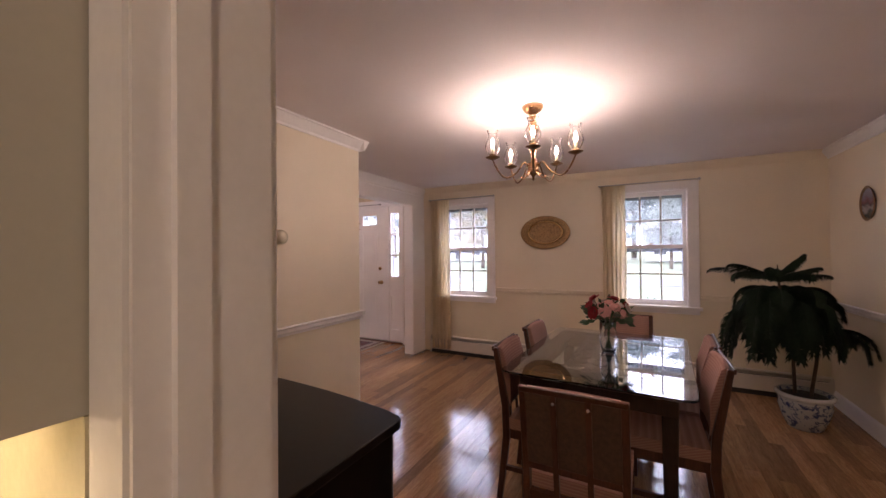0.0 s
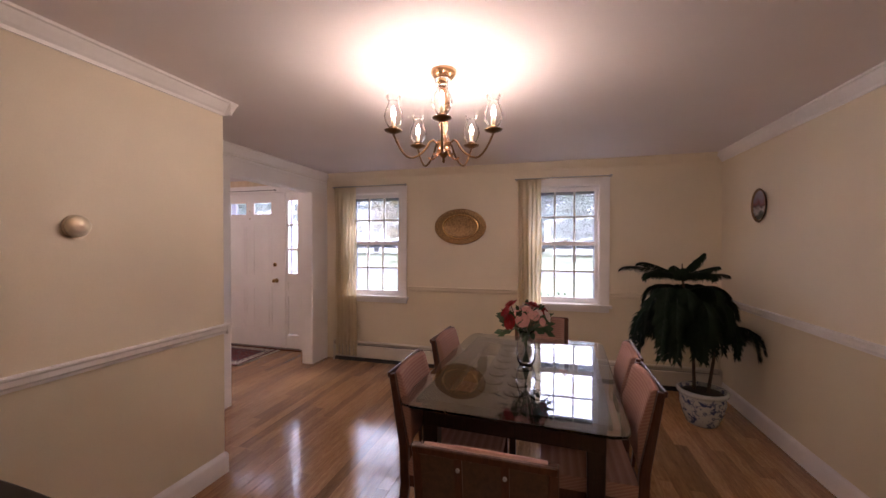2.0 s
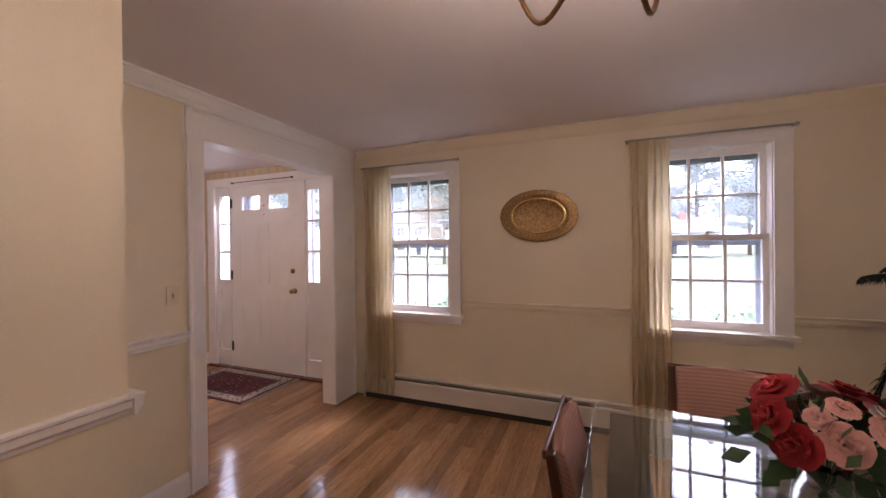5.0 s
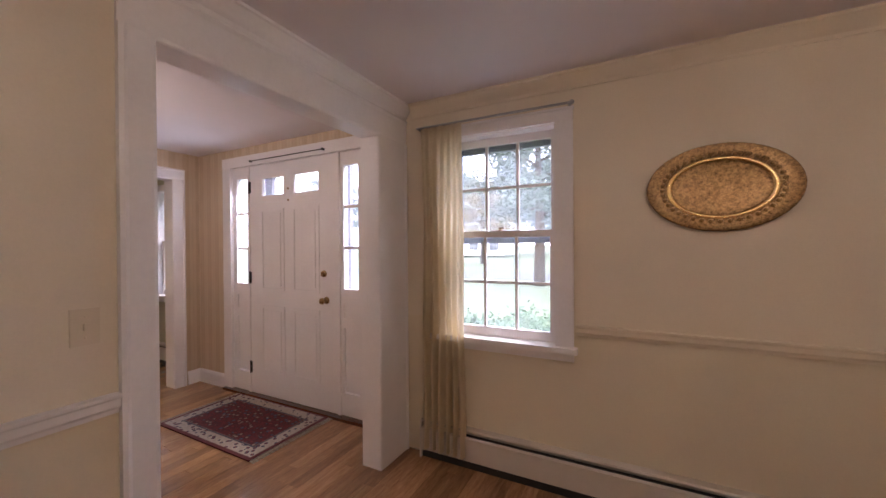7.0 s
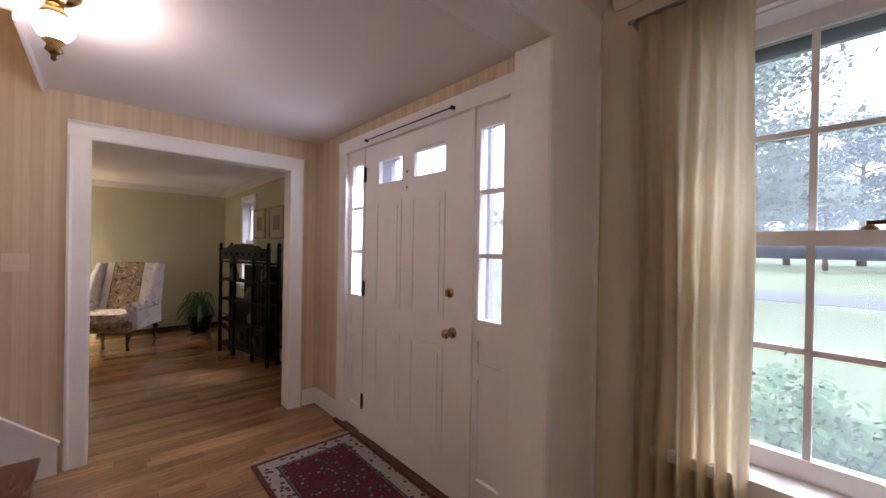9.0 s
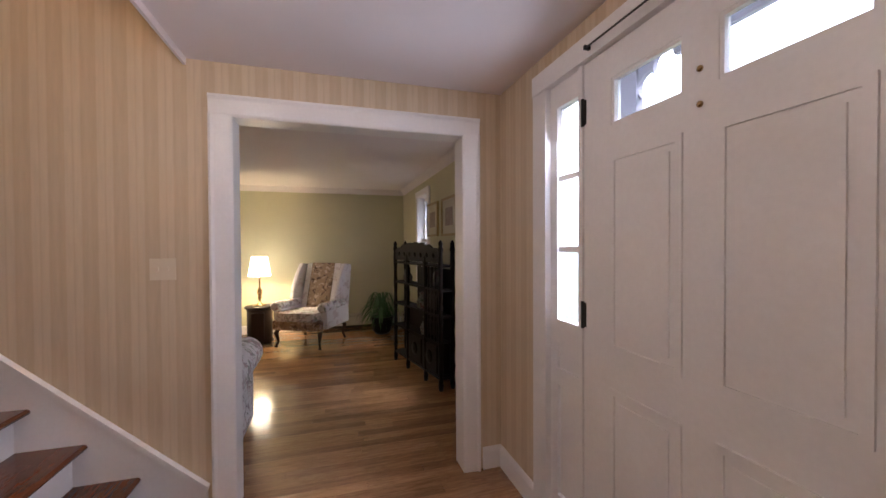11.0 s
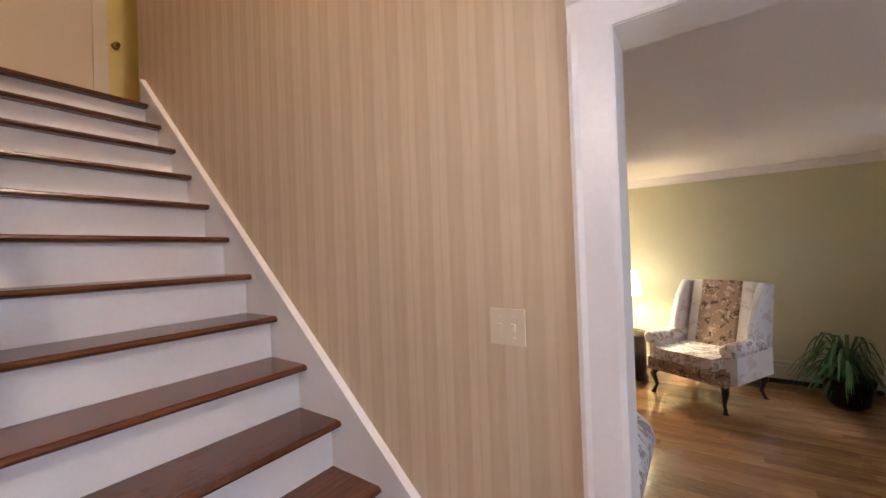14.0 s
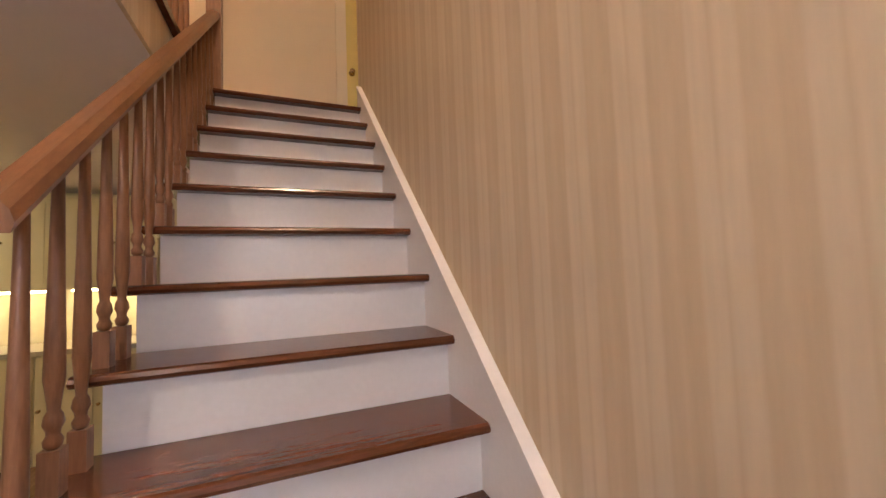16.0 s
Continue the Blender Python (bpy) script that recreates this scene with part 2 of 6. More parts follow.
for dark in (dark_wood, chair_wood):
    dark.node_tree.nodes["Principled BSDF"].inputs["Specular IOR Level"].default_value = 0.3
ebony = wooden("ebonised_wood", (0.005, 0.0035, 0.003), (0.012, 0.007, 0.006), 0.5, (1, 1, 8), 0.0, 0.15)
ebony.node_tree.nodes["Principled BSDF"].inputs["Specular IOR Level"].default_value = 0.1
soil = plain("potting_soil", (0.02, 0.013, 0.008), 0.95, vary=0.4, scale=40, bump=0.8)
pine = plain("dark_pine_needles", (0.011, 0.022, 0.012), 0.6, vary=0.35, scale=12)
pine.node_tree.nodes["Principled BSDF"].inputs["Specular IOR Level"].default_value = 0.12
frond = plain("arching_leaves", (0.07, 0.16, 0.05), 0.5, vary=0.35, scale=9)
bark = plain("grey_brown_bark", (0.09, 0.06, 0.04), 0.9, vary=0.35, scale=20, bump=0.6)
porcelain = flowered("blue_white_porcelain", (0.44, 0.44, 0.43), ((0.05, 0.07, 0.16), (0.12, 0.14, 0.22)), 16.0)
porcelain.node_tree.nodes["Principled BSDF"].inputs["Roughness"].default_value = 0.12
# whitish storm door enamel with its violet shade mixed into the colour
storm_shaded = plain("storm_door_shaded_white", (0.32, 0.29, 0.37), 0.5)
storm_grey = plain("storm_frame_metal", (0.22, 0.24, 0.29), 0.5)
switch_ivory = plain("ivory_plastic", (0.72, 0.62, 0.48), 0.35, vary=0.03)

# ---- the plan (metres) ----
CEIL, UP, TOP = 2.30, 2.548, 4.85
WIN_Y, HALL_Y, LIV_Y = 5.46, 5.58, 5.76
RIGHT, JOG, DIN, HALL_E, HALL_W, LIV_E, LIV_W = 1.80, -1.73, -2.49, -2.61, -5.085, -5.22, -9.36
BACK, KIT = 1.15, 1.005
RAIL = 0.905


def wall(name, material, label, axis, c0, c1, a0, a1, z0, z1, holes=(), low=None, split=RAIL):
    """A straight wall across x (axis 'y': it runs along y) with openings of (a, b, bottom, top)."""
    bm = bmesh.new()

    def put(a, b, lo, hi):
        if b - a < 1e-4 or hi - lo < 1e-4:
            return
        cuts = [(lo, hi, 0)] if low is None or lo >= split else [(lo, min(hi, split), 1)] + ([(split, hi, 0)] if hi > split else [])
        for p, q, slot in cuts:
            if axis == "y":
                box(bm, c0, a, p, c1, b, q, slot)
            else:
                box(bm, a, c0, p, b, c1, q, slot)

    at = a0
    for a, b, bottom, top in sorted(holes):
        put(at, a, z0, z1)
        put(a, b, z0, bottom)
        put(a, b, top, z1)
        at = b
    put(at, a1, z0, z1)
    return single(name, bm, (material, low) if low else material, label, "wall", kind="structure")


W1, W2 = (-2.185, -1.492), (0.028, 0.722)
LW1, LW2 = (-6.26, -5.57), (-8.19, -7.61)
WZ = (0.80, 2.05)
DOOR = (-4.66, -2.91)
ENTRY = (3.966, 5.157, 0.0, 2.045)
PARLOUR = (4.092, 5.338, 0.0, 2.037)

wall("wall_dining_front", cream, "cream painted dining room wall with two windows", "x", WIN_Y, WIN_Y + 0.2, HALL_E + 0.06, RIGHT + 0.12, 0, CEIL, [(*W1, *WZ), (*W2, *WZ)], cream_low)
wall("wall_dining_side", cream, "plain cream painted dining room side wall", "y", RIGHT, RIGHT + 0.12, KIT, WIN_Y, 0, CEIL, (), cream_low)
wall("wall_dining_back", cream, "cream dining room wall with the kitchen doorway", "x", BACK - 0.06, BACK, JOG - 0.12, RIGHT, 0, CEIL, [(-0.157, 0.88, 0, 2.05)], cream_low)
wall("wall_kitchen_side", kitchen_paint, "pale yellow kitchen wall round the dining doorway", "x", KIT, BACK - 0.06, HALL_E, RIGHT, 0, CEIL, [(-0.157, 0.88, 0, 2.05)])
wall("wall_closet", cream, "cream painted closet wall jutting into the dining room", "y", JOG - 0.12, JOG, BACK, 3.175, 0, CEIL, (), cream_low)
wall("wall_closet_return", cream, "short cream return wall beside the hall opening", "x", 3.055, 3.175, DIN, JOG - 0.12, 0, CEIL, (), cream_low)
wall("wall_hall_opening", cream, "cream wall with a wide cased opening to the hall", "y", DIN - 0.06, DIN, 3.055, WIN_Y, 0, CEIL, [ENTRY], cream_low)
wall("wall_hall_east", paper_y, "striped beige wallpaper wall with a cased opening", "y", HALL_E, DIN - 0.06, KIT, HALL_Y, 0, CEIL, [ENTRY])
wall("wall_hall_front", paper_x, "striped beige wallpaper wall round the front door", "x", HALL_Y, HALL_Y + 0.12, LIV_E + 0.06, HALL_E + 0.06, 0, CEIL, [(*DOOR, 0, 2.21)])
wall("wall_stair", paper_y, "tall striped beige wallpaper wall beside the stairs", "y", LIV_E + 0.06, HALL_W, 1.0, HALL_Y, 0, TOP, [PARLOUR])
wall("wall_living_east", sage, "sage green living room wall with a cased opening", "y", LIV_E, LIV_E + 0.06, 0.8, LIV_Y, 0, CEIL, [PARLOUR])
wall("wall_living_front", sage, "sage green living room wall with two windows", "x", LIV_Y, LIV_Y + 0.16, LIV_W - 0.12, LIV_E + 0.06, 0, CEIL, [(*LW1, *WZ), (*LW2, *WZ)])
wall("wall_living_far", sage, "plain sage green living room end wall", "y", LIV_W - 0.12, LIV_W, 0.8, LIV_Y, 0, CEIL)
wall("wall_living_back", sage, "plain sage green living room back wall", "x", 0.68, 0.8, LIV_W - 0.12, LIV_E + 0.06, 0, CEIL)
wall("wall_kitchen_back", kitchen_paint, "pale yellow kitchen back wall", "x", -1.02, -0.9, HALL_W - 0.06, RIGHT + 0.12, 0, CEIL)
wall("wall_kitchen_end", kitchen_paint, "pale yellow kitchen end wall", "y", RIGHT, RIGHT + 0.12, -0.9, KIT, 0, CEIL)
wall("wall_kitchen_west", kitchen_paint, "pale yellow wall at the kitchen end of the hall", "y", LIV_E + 0.06, HALL_W, -0.9, 1.0, 0, CEIL)
wall("wall_upper_back", beige, "beige upstairs landing wall with a door", "x", 0.05, 0.17, -6.2, -2.4, UP, TOP)
wall("wall_upper_front", beige, "beige upstairs wall over the hall", "x", 4.9, 5.02, HALL_W, -2.4, UP, TOP)
wall("wall_upper_east", beige, "beige upstairs wall beside the landing", "y", -2.4, -2.28, 0.05, 5.02, UP, TOP)
wall("wall_upper_west", beige, "beige upstairs wall past the landing", "y", -6.2, -6.08, 0.17, 1.0, UP, TOP)
wall("wall_upper_nook", beige, "beige upstairs wall behind the landing door", "x", 1.0, 1.12, -6.2, LIV_E + 0.06, UP, TOP)


def slab(name, material, label, category, *rows):
    return single(name, boxes(*rows), material, label, category, kind="structure")


slab("ceiling_dining", ceiling_white, "off-white painted dining room ceiling", "ceiling", (DIN - 0.06, BACK - 0.06, CEIL, RIGHT + 0.12, WIN_Y + 0.2, CEIL + 0.1))
slab("ceiling_hall", ceiling_white, "off-white painted hall ceiling with a stairwell", "ceiling", (-4.10, KIT, CEIL, DIN - 0.06, HALL_Y + 0.12, CEIL + 0.1), (HALL_W, 3.9, CEIL, -4.10, HALL_Y + 0.12, CEIL + 0.1), (HALL_W, KIT, CEIL, -4.10, 1.12, CEIL + 0.1))
slab("ceiling_living", ceiling_white, "off-white painted living room ceiling", "ceiling", (LIV_W - 0.12, 0.68, CEIL, LIV_E + 0.06, LIV_Y + 0.16, CEIL + 0.1))
slab("ceiling_kitchen", ceiling_white, "off-white painted kitchen ceiling", "ceiling", (HALL_W - 0.06, -1.02, CEIL, DIN - 0.06, KIT, CEIL + 0.1), (DIN - 0.06, -1.02, CEIL, RIGHT + 0.12, BACK - 0.06, CEIL + 0.1))
slab("ceiling_upper", ceiling_white, "off-white upstairs ceiling over the stairwell", "ceiling", (-6.2, 0.05, TOP, -2.28, 5.02, TOP + 0.1))
slab("floor_upper", stair_oak, "stained oak upstairs floor round the stairwell", "floor", (-4.10, 0.05, CEIL + 0.1, -2.28, 5.02, UP), (HALL_W, 3.9, CEIL + 0.1, -4.10, 5.02, UP), (-6.2, 0.05, CEIL + 0.1, -4.10, 1.12, UP))
slab("subfloor", dark_wood, "dark boards under the oak strip floor", "floor", (LIV_W - 0.12, -1.02, -0.12, RIGHT + 0.12, LIV_Y + 0.1, -0.018))

# mouldings: outlines stand off the wall by u, at height v
CROWN = ((0, -0.085), (0.010, -0.085), (0.014, -0.07), (0.024, -0.058), (0.042, -0.03), (0.050, -0.016), (0.060, -0.012), (0.060, 0), (0, 0))
BASE = ((0, 0), (0.016, 0), (0.016, 0.105), (0.012, 0.118), (0.006, 0.128), (0, 0.132))
CHAIR_RAIL = ((0, -0.035), (0.010, -0.035), (0.014, -0.022), (0.024, -0.012), (0.026, 0.010), (0.034, 0.018), (0.034, 0.026), (0, 0.026))


def moulding(name, outline, axis, face, sign, a, b, z, label, category, material=None):
    bm = prism(bmesh.new(), [(face + sign * u, z + v) for u, v in outline], axis, a, b)
    return single(name, bm, material or trim_white, label, category, kind="structure")


def skirted(axis, face, sign, a, b, crown=True, rail=True, base=True, tint=None):
    if crown:
        moulding("crown_moulding", CROWN, axis, face, sign, a, b, CEIL, "cream painted crown moulding under the ceiling", "crown moulding", tint)
    if rail:
        moulding("chair_rail", CHAIR_RAIL, axis, face, sign, a, b, RAIL, "white painted chair rail along the wall", "chair rail")
    if base:
        moulding("baseboard", BASE, axis, face, sign, a, b, 0, "white painted baseboard along the floor", "baseboard")


# for axis 'y' the outline's u runs along x, for axis 'x' along y
skirted("x", WIN_Y, -1, DIN + 0.061, RIGHT - 0.061, rail=False, base=False, tint=cream)
for a, b in ((-1.388, -0.075), (0.815, RIGHT - 0.035)):
    moulding("chair_rail", CHAIR_RAIL, "x", WIN_Y, -1, a, b, RAIL, "cream painted chair rail along the wall", "chair rail", cream)
skirted("y", RIGHT, -1, BACK, WIN_Y)
skirted("y", JOG, 1, BACK, 3.175)
skirted("y", DIN, 1, 3.175, WIN_Y, rail=False, base=False)
for a, b in ((3.175, 3.863),):
    skirted("y", DIN, 1, a, b, crown=False)
skirted("x", 3.175, 1, DIN + 0.061, JOG + 0.060, rail=False, base=False)
moulding("chair_rail", CHAIR_RAIL, "x", 3.175, 1, DIN + 0.034, JOG + 0.034, RAIL, "white painted chair rail along the wall", "chair rail")
moulding("baseboard", BASE, "x", 3.175, 1, DIN + 0.016, JOG + 0.016, 0, "white painted baseboard along the floor", "baseboard")
skirted("x", BACK, 1, JOG + 0.034, -0.24)
skirted("x", BACK, 1, 0.975, RIGHT - 0.034)
skirted("x", HALL_Y, -1, HALL_W + 0.016, DOOR[0] - 0.002, False, False)
skirted("x", HALL_Y, -1, DOOR[1] + 0.002, HALL_E - 0.016, False, False)
skirted("y", HALL_E, -1, 5.26, HALL_Y, False, False)
skirted("y", HALL_E, -1, KIT, 3.86, False, False)
skirted("y", HALL_W, 1, 5.455, HALL_Y, False, False)
skirted("y", LIV_W, 1, 0.8, LIV_Y, rail=False, tint=ceiling_white)
skirted("x", LIV_Y, -1, LIV_W + 0.060, LIV_E, rail=False, base=False, tint=ceiling_white)


def cased_opening(name, wall_x, span, label, post=0.105, head_high=0.105):
    """Door casing on both faces of a wall that runs along y, with a lined jamb."""
    a, b, _, top = span
    t = thing(name, label, "cased opening", kind="structure")
    lo, hi = wall_x
    part("jamb", boxes((lo - 0.004, a, 0, hi + 0.004, a + 0.008, top - 0.008), (lo - 0.004, b - 0.008, 0, hi + 0.004, b, top - 0.008), (lo - 0.004, a, top - 0.008, hi + 0.004, b, top)), trim_white, t)
    def moulded(w):
        return ((0, 0), (w, 0), (w, 0.022), (w - 0.012, 0.026), (w - 0.025, 0.018), (0.012, 0.014), (0, 0.010))

    for face, sign in ((lo, -1), (hi, 1)):
        far, high = (post, head_high) if sign > 0 else (0.105, 0.105)
        for flip, edge, w in ((-1, a + 0.006, 0.105), (1, b - 0.006, far)):
            part("side_casing", prism(bmesh.new(), [(face + sign * v, edge + flip * u) for u, v in moulded(w)], "z", 0, top), trim_white, t)
        head = [(face + sign * v, top - 0.006 + u) for u, v in moulded(high)]
        part("head_casing", prism(bmesh.new(), head, "y", a - 0.099, b + far - 0.006), trim_white, t)
    return t


cased_opening("cased_opening", (HALL_E, DIN), ENTRY, "white cased opening between dining room and hall", 0.298, 0.168)
cased_opening("cased_opening", (LIV_E, HALL_W), PARLOUR, "white cased opening between hall and living room")

# kitchen doorway where the walk begins
door_way = thing("kitchen_doorway", "cream painted cased doorway from the kitchen", "cased opening", kind="structure")
part("jamb", boxes((-0.157, KIT - 0.004, 0, -0.151, BACK + 0.004, 2.044), (0.874, KIT - 0.004, 0, 0.88, BACK + 0.004, 2.044), (-0.157, KIT - 0.004, 2.044, 0.88, BACK + 0.004, 2.05)), trim_white, door_way)
part("door_stop", boxes((-0.151, KIT + 0.03, 0, -0.140, KIT + 0.065, 2.044), (0.863, KIT + 0.03, 0, 0.874, KIT + 0.065, 2.044)), trim_white, door_way)
for x0, x1 in ((-0.233, -0.161), (0.886, 0.975)):
    part("side_casing", rounded(x0, KIT - 0.008, 0, x1, KIT, 2.05, 0.003), trim_white, door_way)
    part("side_casing", rounded(x0, BACK, 0, x1, BACK + 0.02, 2.05, 0.006), trim_white, door_way)
part("head_casing", rounded(-0.233, KIT - 0.008, 2.05, 0.975, KIT, 2.14, 0.003), trim_white, door_way)
part("head_casing", rounded(-0.233, BACK, 2.05, 0.975, BACK + 0.02, 2.14, 0.006), trim_white, door_way)


# ---- windows ----
def window(name, span, face, label):
    """Double-hung window, six panes over six, in a wall that faces -y."""
    x0, x1 = span
    z0, z1 = WZ
    mid = 1.435
    t = thing(name, label, "window", kind="structure")
    cw = 0.09
    frame_bm = boxes((x0 - cw, face - 0.02, z0 - 0.01, x0 + 0.006, face, z1), (x1 - 0.006, face - 0.02, z0 - 0.01, x1 + cw, face, z1), (x0 - cw, face - 0.023, z1 - 0.006, x1 + cw, face, z1 + 0.055), (x0 - cw - 0.006, face - 0.03, z1 + 0.055, x1 + cw + 0.006, face, z1 + 0.067))
    part("window_frame", bevelled(frame_bm, 0.003, 1), trim_white, t)
    part("jamb_liner", boxes((x0, face, z0, x0 + 0.012, face + 0.15, z1), (x1 - 0.012, face, z0, x1, face + 0.15, z1), (x0, face, z1 - 0.012, x1, face + 0.15, z1)), trim_white, t)
    sill = part("window_sill", rounded(x0 - cw - 0.02, face - 0.055, z0 - 0.028, x1 + cw + 0.02, face + 0.06, z0 + 0.005, 0.005), trim_white, t)
    part("outer_sill", boxes((x0 + 0.001, face + 0.06, z0 + 0.0, x1 - 0.001, face + 0.22, z0 + 0.004)), trim_white, t)
    part("apron", rounded(x0 - cw, face - 0.016, z0 - 0.075, x1 + cw, face, z0 - 0.028, 0.004), trim_white, t)
    cols, bar = 3, 0.016
    for sash, lo, hi, y, low, high in (("lower_sash", z0 + 0.006, mid + 0.02, face + 0.045, 0.055, 0.038), ("upper_sash", mid - 0.02, z1 - 0.012, face + 0.085, 0.038, 0.045)):
        a, b, st = x0 + 0.012, x1 - 0.012, 0.034
        s = part(sash, bevelled(boxes((a, y, lo, a + st, y + 0.035, hi), (b - st, y, lo, b, y + 0.035, hi), (a + st, y, lo, b - st, y + 0.035, lo + low), (a + st, y, hi - high, b - st, y + 0.035, hi)), 0.002, 1), trim_white, t)
        gx, gz, gw, gh = a + st, lo + low, b - a - 2 * st, hi - high - lo - low
        for i in (1, 2):
            part("muntin", boxes((gx + gw * i / cols - bar / 2, y + 0.006, gz, gx + gw * i / cols + bar / 2, y + 0.029, gz + gh)), trim_white, s)
        part("muntin", boxes((gx, y + 0.008, gz + gh / 2 - bar / 2, gx + gw, y + 0.027, gz + gh / 2 + bar / 2)), trim_white, s)
        for i in range(cols):
            for j in range(2):
                p = part("pane", boxes((gx + gw * i / cols, y + 0.016, gz + gh * j / 2, gx + gw * (i + 1) / cols, y + 0.019, gz + gh * (j + 1) / 2)), pane_glass, s)
                p.visible_shadow = False
    y = face + 0.145
    part("storm_frame", boxes((x0 + 0.012, y, z0 + 0.005, x0 + 0.05, y + 0.025, z1), (x1 - 0.05, y, z0 + 0.005, x1 - 0.012, y + 0.025, z1), (x0 + 0.05, y, z1 - 0.085, x1 - 0.05, y + 0.025, z1), (x0 + 0.05, y, mid - 0.055, x1 - 0.05, y + 0.025, mid - 0.012)), storm_grey, t, "dark grey storm window frame")
    lock = lathe(bmesh.new(), ((0.016, 0), (0.016, 0.006), (0.008, 0.012), (0.008, 0.02)), 10, ((x0 + x1) / 2, face + 0.063, mid + 0.02))
    box(lock, (x0 + x1) / 2 - 0.006, face + 0.04, mid + 0.032, (x0 + x1) / 2 + 0.03, face + 0.052, mid + 0.042)
    part("sash_lock", lock, bronze, t, "small bronze sash lock")
    return t


window("window_1", W1, WIN_Y, "white double-hung window beside the hall opening")
window("window_2", W2, WIN_Y, "white double-hung window behind the dining table")
window("window_3", LW1, LIV_Y, "white double-hung living room window near the hall")
window("window_4", LW2, LIV_Y, "white double-hung living room window at the far end")


def curtain(x0, x1, y, z0, z1, folds):
    bm = bmesh.new()
    n, rows = folds * 10, 14
    grid = []
    for j in range(rows + 1):
        s = j / rows
        line = []
        for i in range(n + 1):
            u = i / n
            swing = math.sin(2 * math.pi * folds * u + 0.6 * math.sin(9 * u)) + 0.35 * math.sin(2 * math.pi * folds * 0.47 * u + 2)
            pinch = 1 - 0.10 * s * (1 - s) * 4 * (0.5 + 0.5 * math.sin(3 * u + 1))
            x = x0 + (x1 - x0) * (0.5 + (u - 0.5) * (0.94 + 0.06 * (1 - s)) * pinch) + 0.004 * math.sin(11 * s + 7 * u)
            line.append(bm.verts.new((x, y + (0.012 + 0.016 * (1 - s) + 0.004 * math.sin(5 * s)) * swing, z0 + (z1 - z0) * s)))
        grid.append(line)
    for a, b in zip(grid, grid[1:]):
        for i in range(n):
            bm.faces.new((a[i], a[i + 1], b[i + 1], b[i])).smooth = True
    bmesh.ops.solidify(bm, geom=bm.faces[:], thickness=0.0025)
    return bm


k = Paint("gold_cream_curtain", 0.8)
cloth = k.noise(220, 2, k.mapped((1, 1, 0.2)))
k.colour(k.ramp(cloth, (0.3, (0.80, 0.715, 0.56)), (0.7, (0.88, 0.81, 0.67)))).bump(cloth, 0.2, 0.001)
k.p.inputs["Subsurface Weight"].default_value = 0.0
lit = k.n.new("ShaderNodeBsdfTranslucent")
lit.inputs["Color"].default_value = (0.94, 0.85, 0.67, 1)
join = k.node("ShaderNodeMixShader", Fac=0.5)
k.l.new(k.p.outputs[0], join.inputs[1]), k.l.new(lit.outputs[0], join.inputs[2])
k.l.new(join.outputs[0], k.n["Material Output"].inputs["Surface"])
curtain_cloth = k.mat

for (x0, x1), rod0, rod1 in (((-2.335, -2.03), -2.36, -1.40), ((-0.115, 0.145), -0.14, 0.815)):
    c = thing("curtain", "gold-cream gathered curtain hanging to one side of a window", "curtain", "dining room curtains")
    part("cloth", curtain(x0, x1, 5.395, 0.07, 2.115, 6 if x0 < -1 else 5), curtain_cloth, c)
    rod = tube(bmesh.new(), ((rod0, 5.40, 2.124), (rod1, 5.40, 2.124)), 0.007, 8)
    part("rod", rod, steel, c, "thin metal curtain rod")
    part("finial", lathe(bmesh.new(), ((0.004, -0.012), (0.013, -0.004), (0.013, 0.006), (0.004, 0.014)), 10, (rod1, 5.40, 2.124)), steel, c)
    part("bracket", boxes((rod1 - 0.02, 5.39, 2.114, rod1 - 0.008, WIN_Y - 0.034, 2.126)), steel, c)
    part("bracket", boxes((rod0 + 0.01, 5.39, 2.114, rod0 + 0.022, WIN_Y, 2.126)), steel, c)


def heater(axis, face, a, b, sign, label):
    """Baseboard heater: back plate, front cover with a slot under the hood."""
    t = thing("baseboard_heater", label, "baseboard heater", "baseboard heaters")

    def run(outline, lo=a, hi=b):
        return prism(bmesh.new(), [(face + sign * u, v) for u, v in outline], axis, lo, hi)
    part("hood", run(((0.001, 0.17), (0.001, 0.235), (0.05, 0.235), (0.058, 0.228), (0.052, 0.225), (0.012, 0.225), (0.012, 0.17))), enamel, t)
    part("front_cover", run(((0.056, 0.05), (0.062, 0.05), (0.064, 0.186), (0.052, 0.196), (0.050, 0.192), (0.058, 0.183))), enamel, t)
    # dark blocks: shaded fins behind the slot, then the shade at the floor
    part("fins", run(((0.013, 0.03), (0.05, 0.03), (0.05, 0.19), (0.013, 0.19)), a + 0.01, b - 0.01), shadow_gap, t, "heater fins and the slot's shade in one dark block")
    part("foot_plate", run(((0.001, 0.0), (0.05, 0.0), (0.05, 0.03), (0.001, 0.03))), shadow_gap, t)
    for s in (a - 0.012, b):
        part("end_cap", run(((0.0, 0.0), (0.066, 0.0), (0.066, 0.2), (0.056, 0.236), (0.0, 0.236)), s, s + 0.012), enamel, t)


heater("x", WIN_Y, -2.34, RIGHT - 0.02, -1, "cream metal baseboard heater under the dining room windows")
heater("x", LIV_Y, LIV_W + 0.1, LIV_E - 0.25, -1, "cream metal baseboard heater under the living room windows")
heater("y", LIV_W + 0.016, 4.1, LIV_Y - 0.1, 1, "cream metal baseboard heater on the living room end wall")

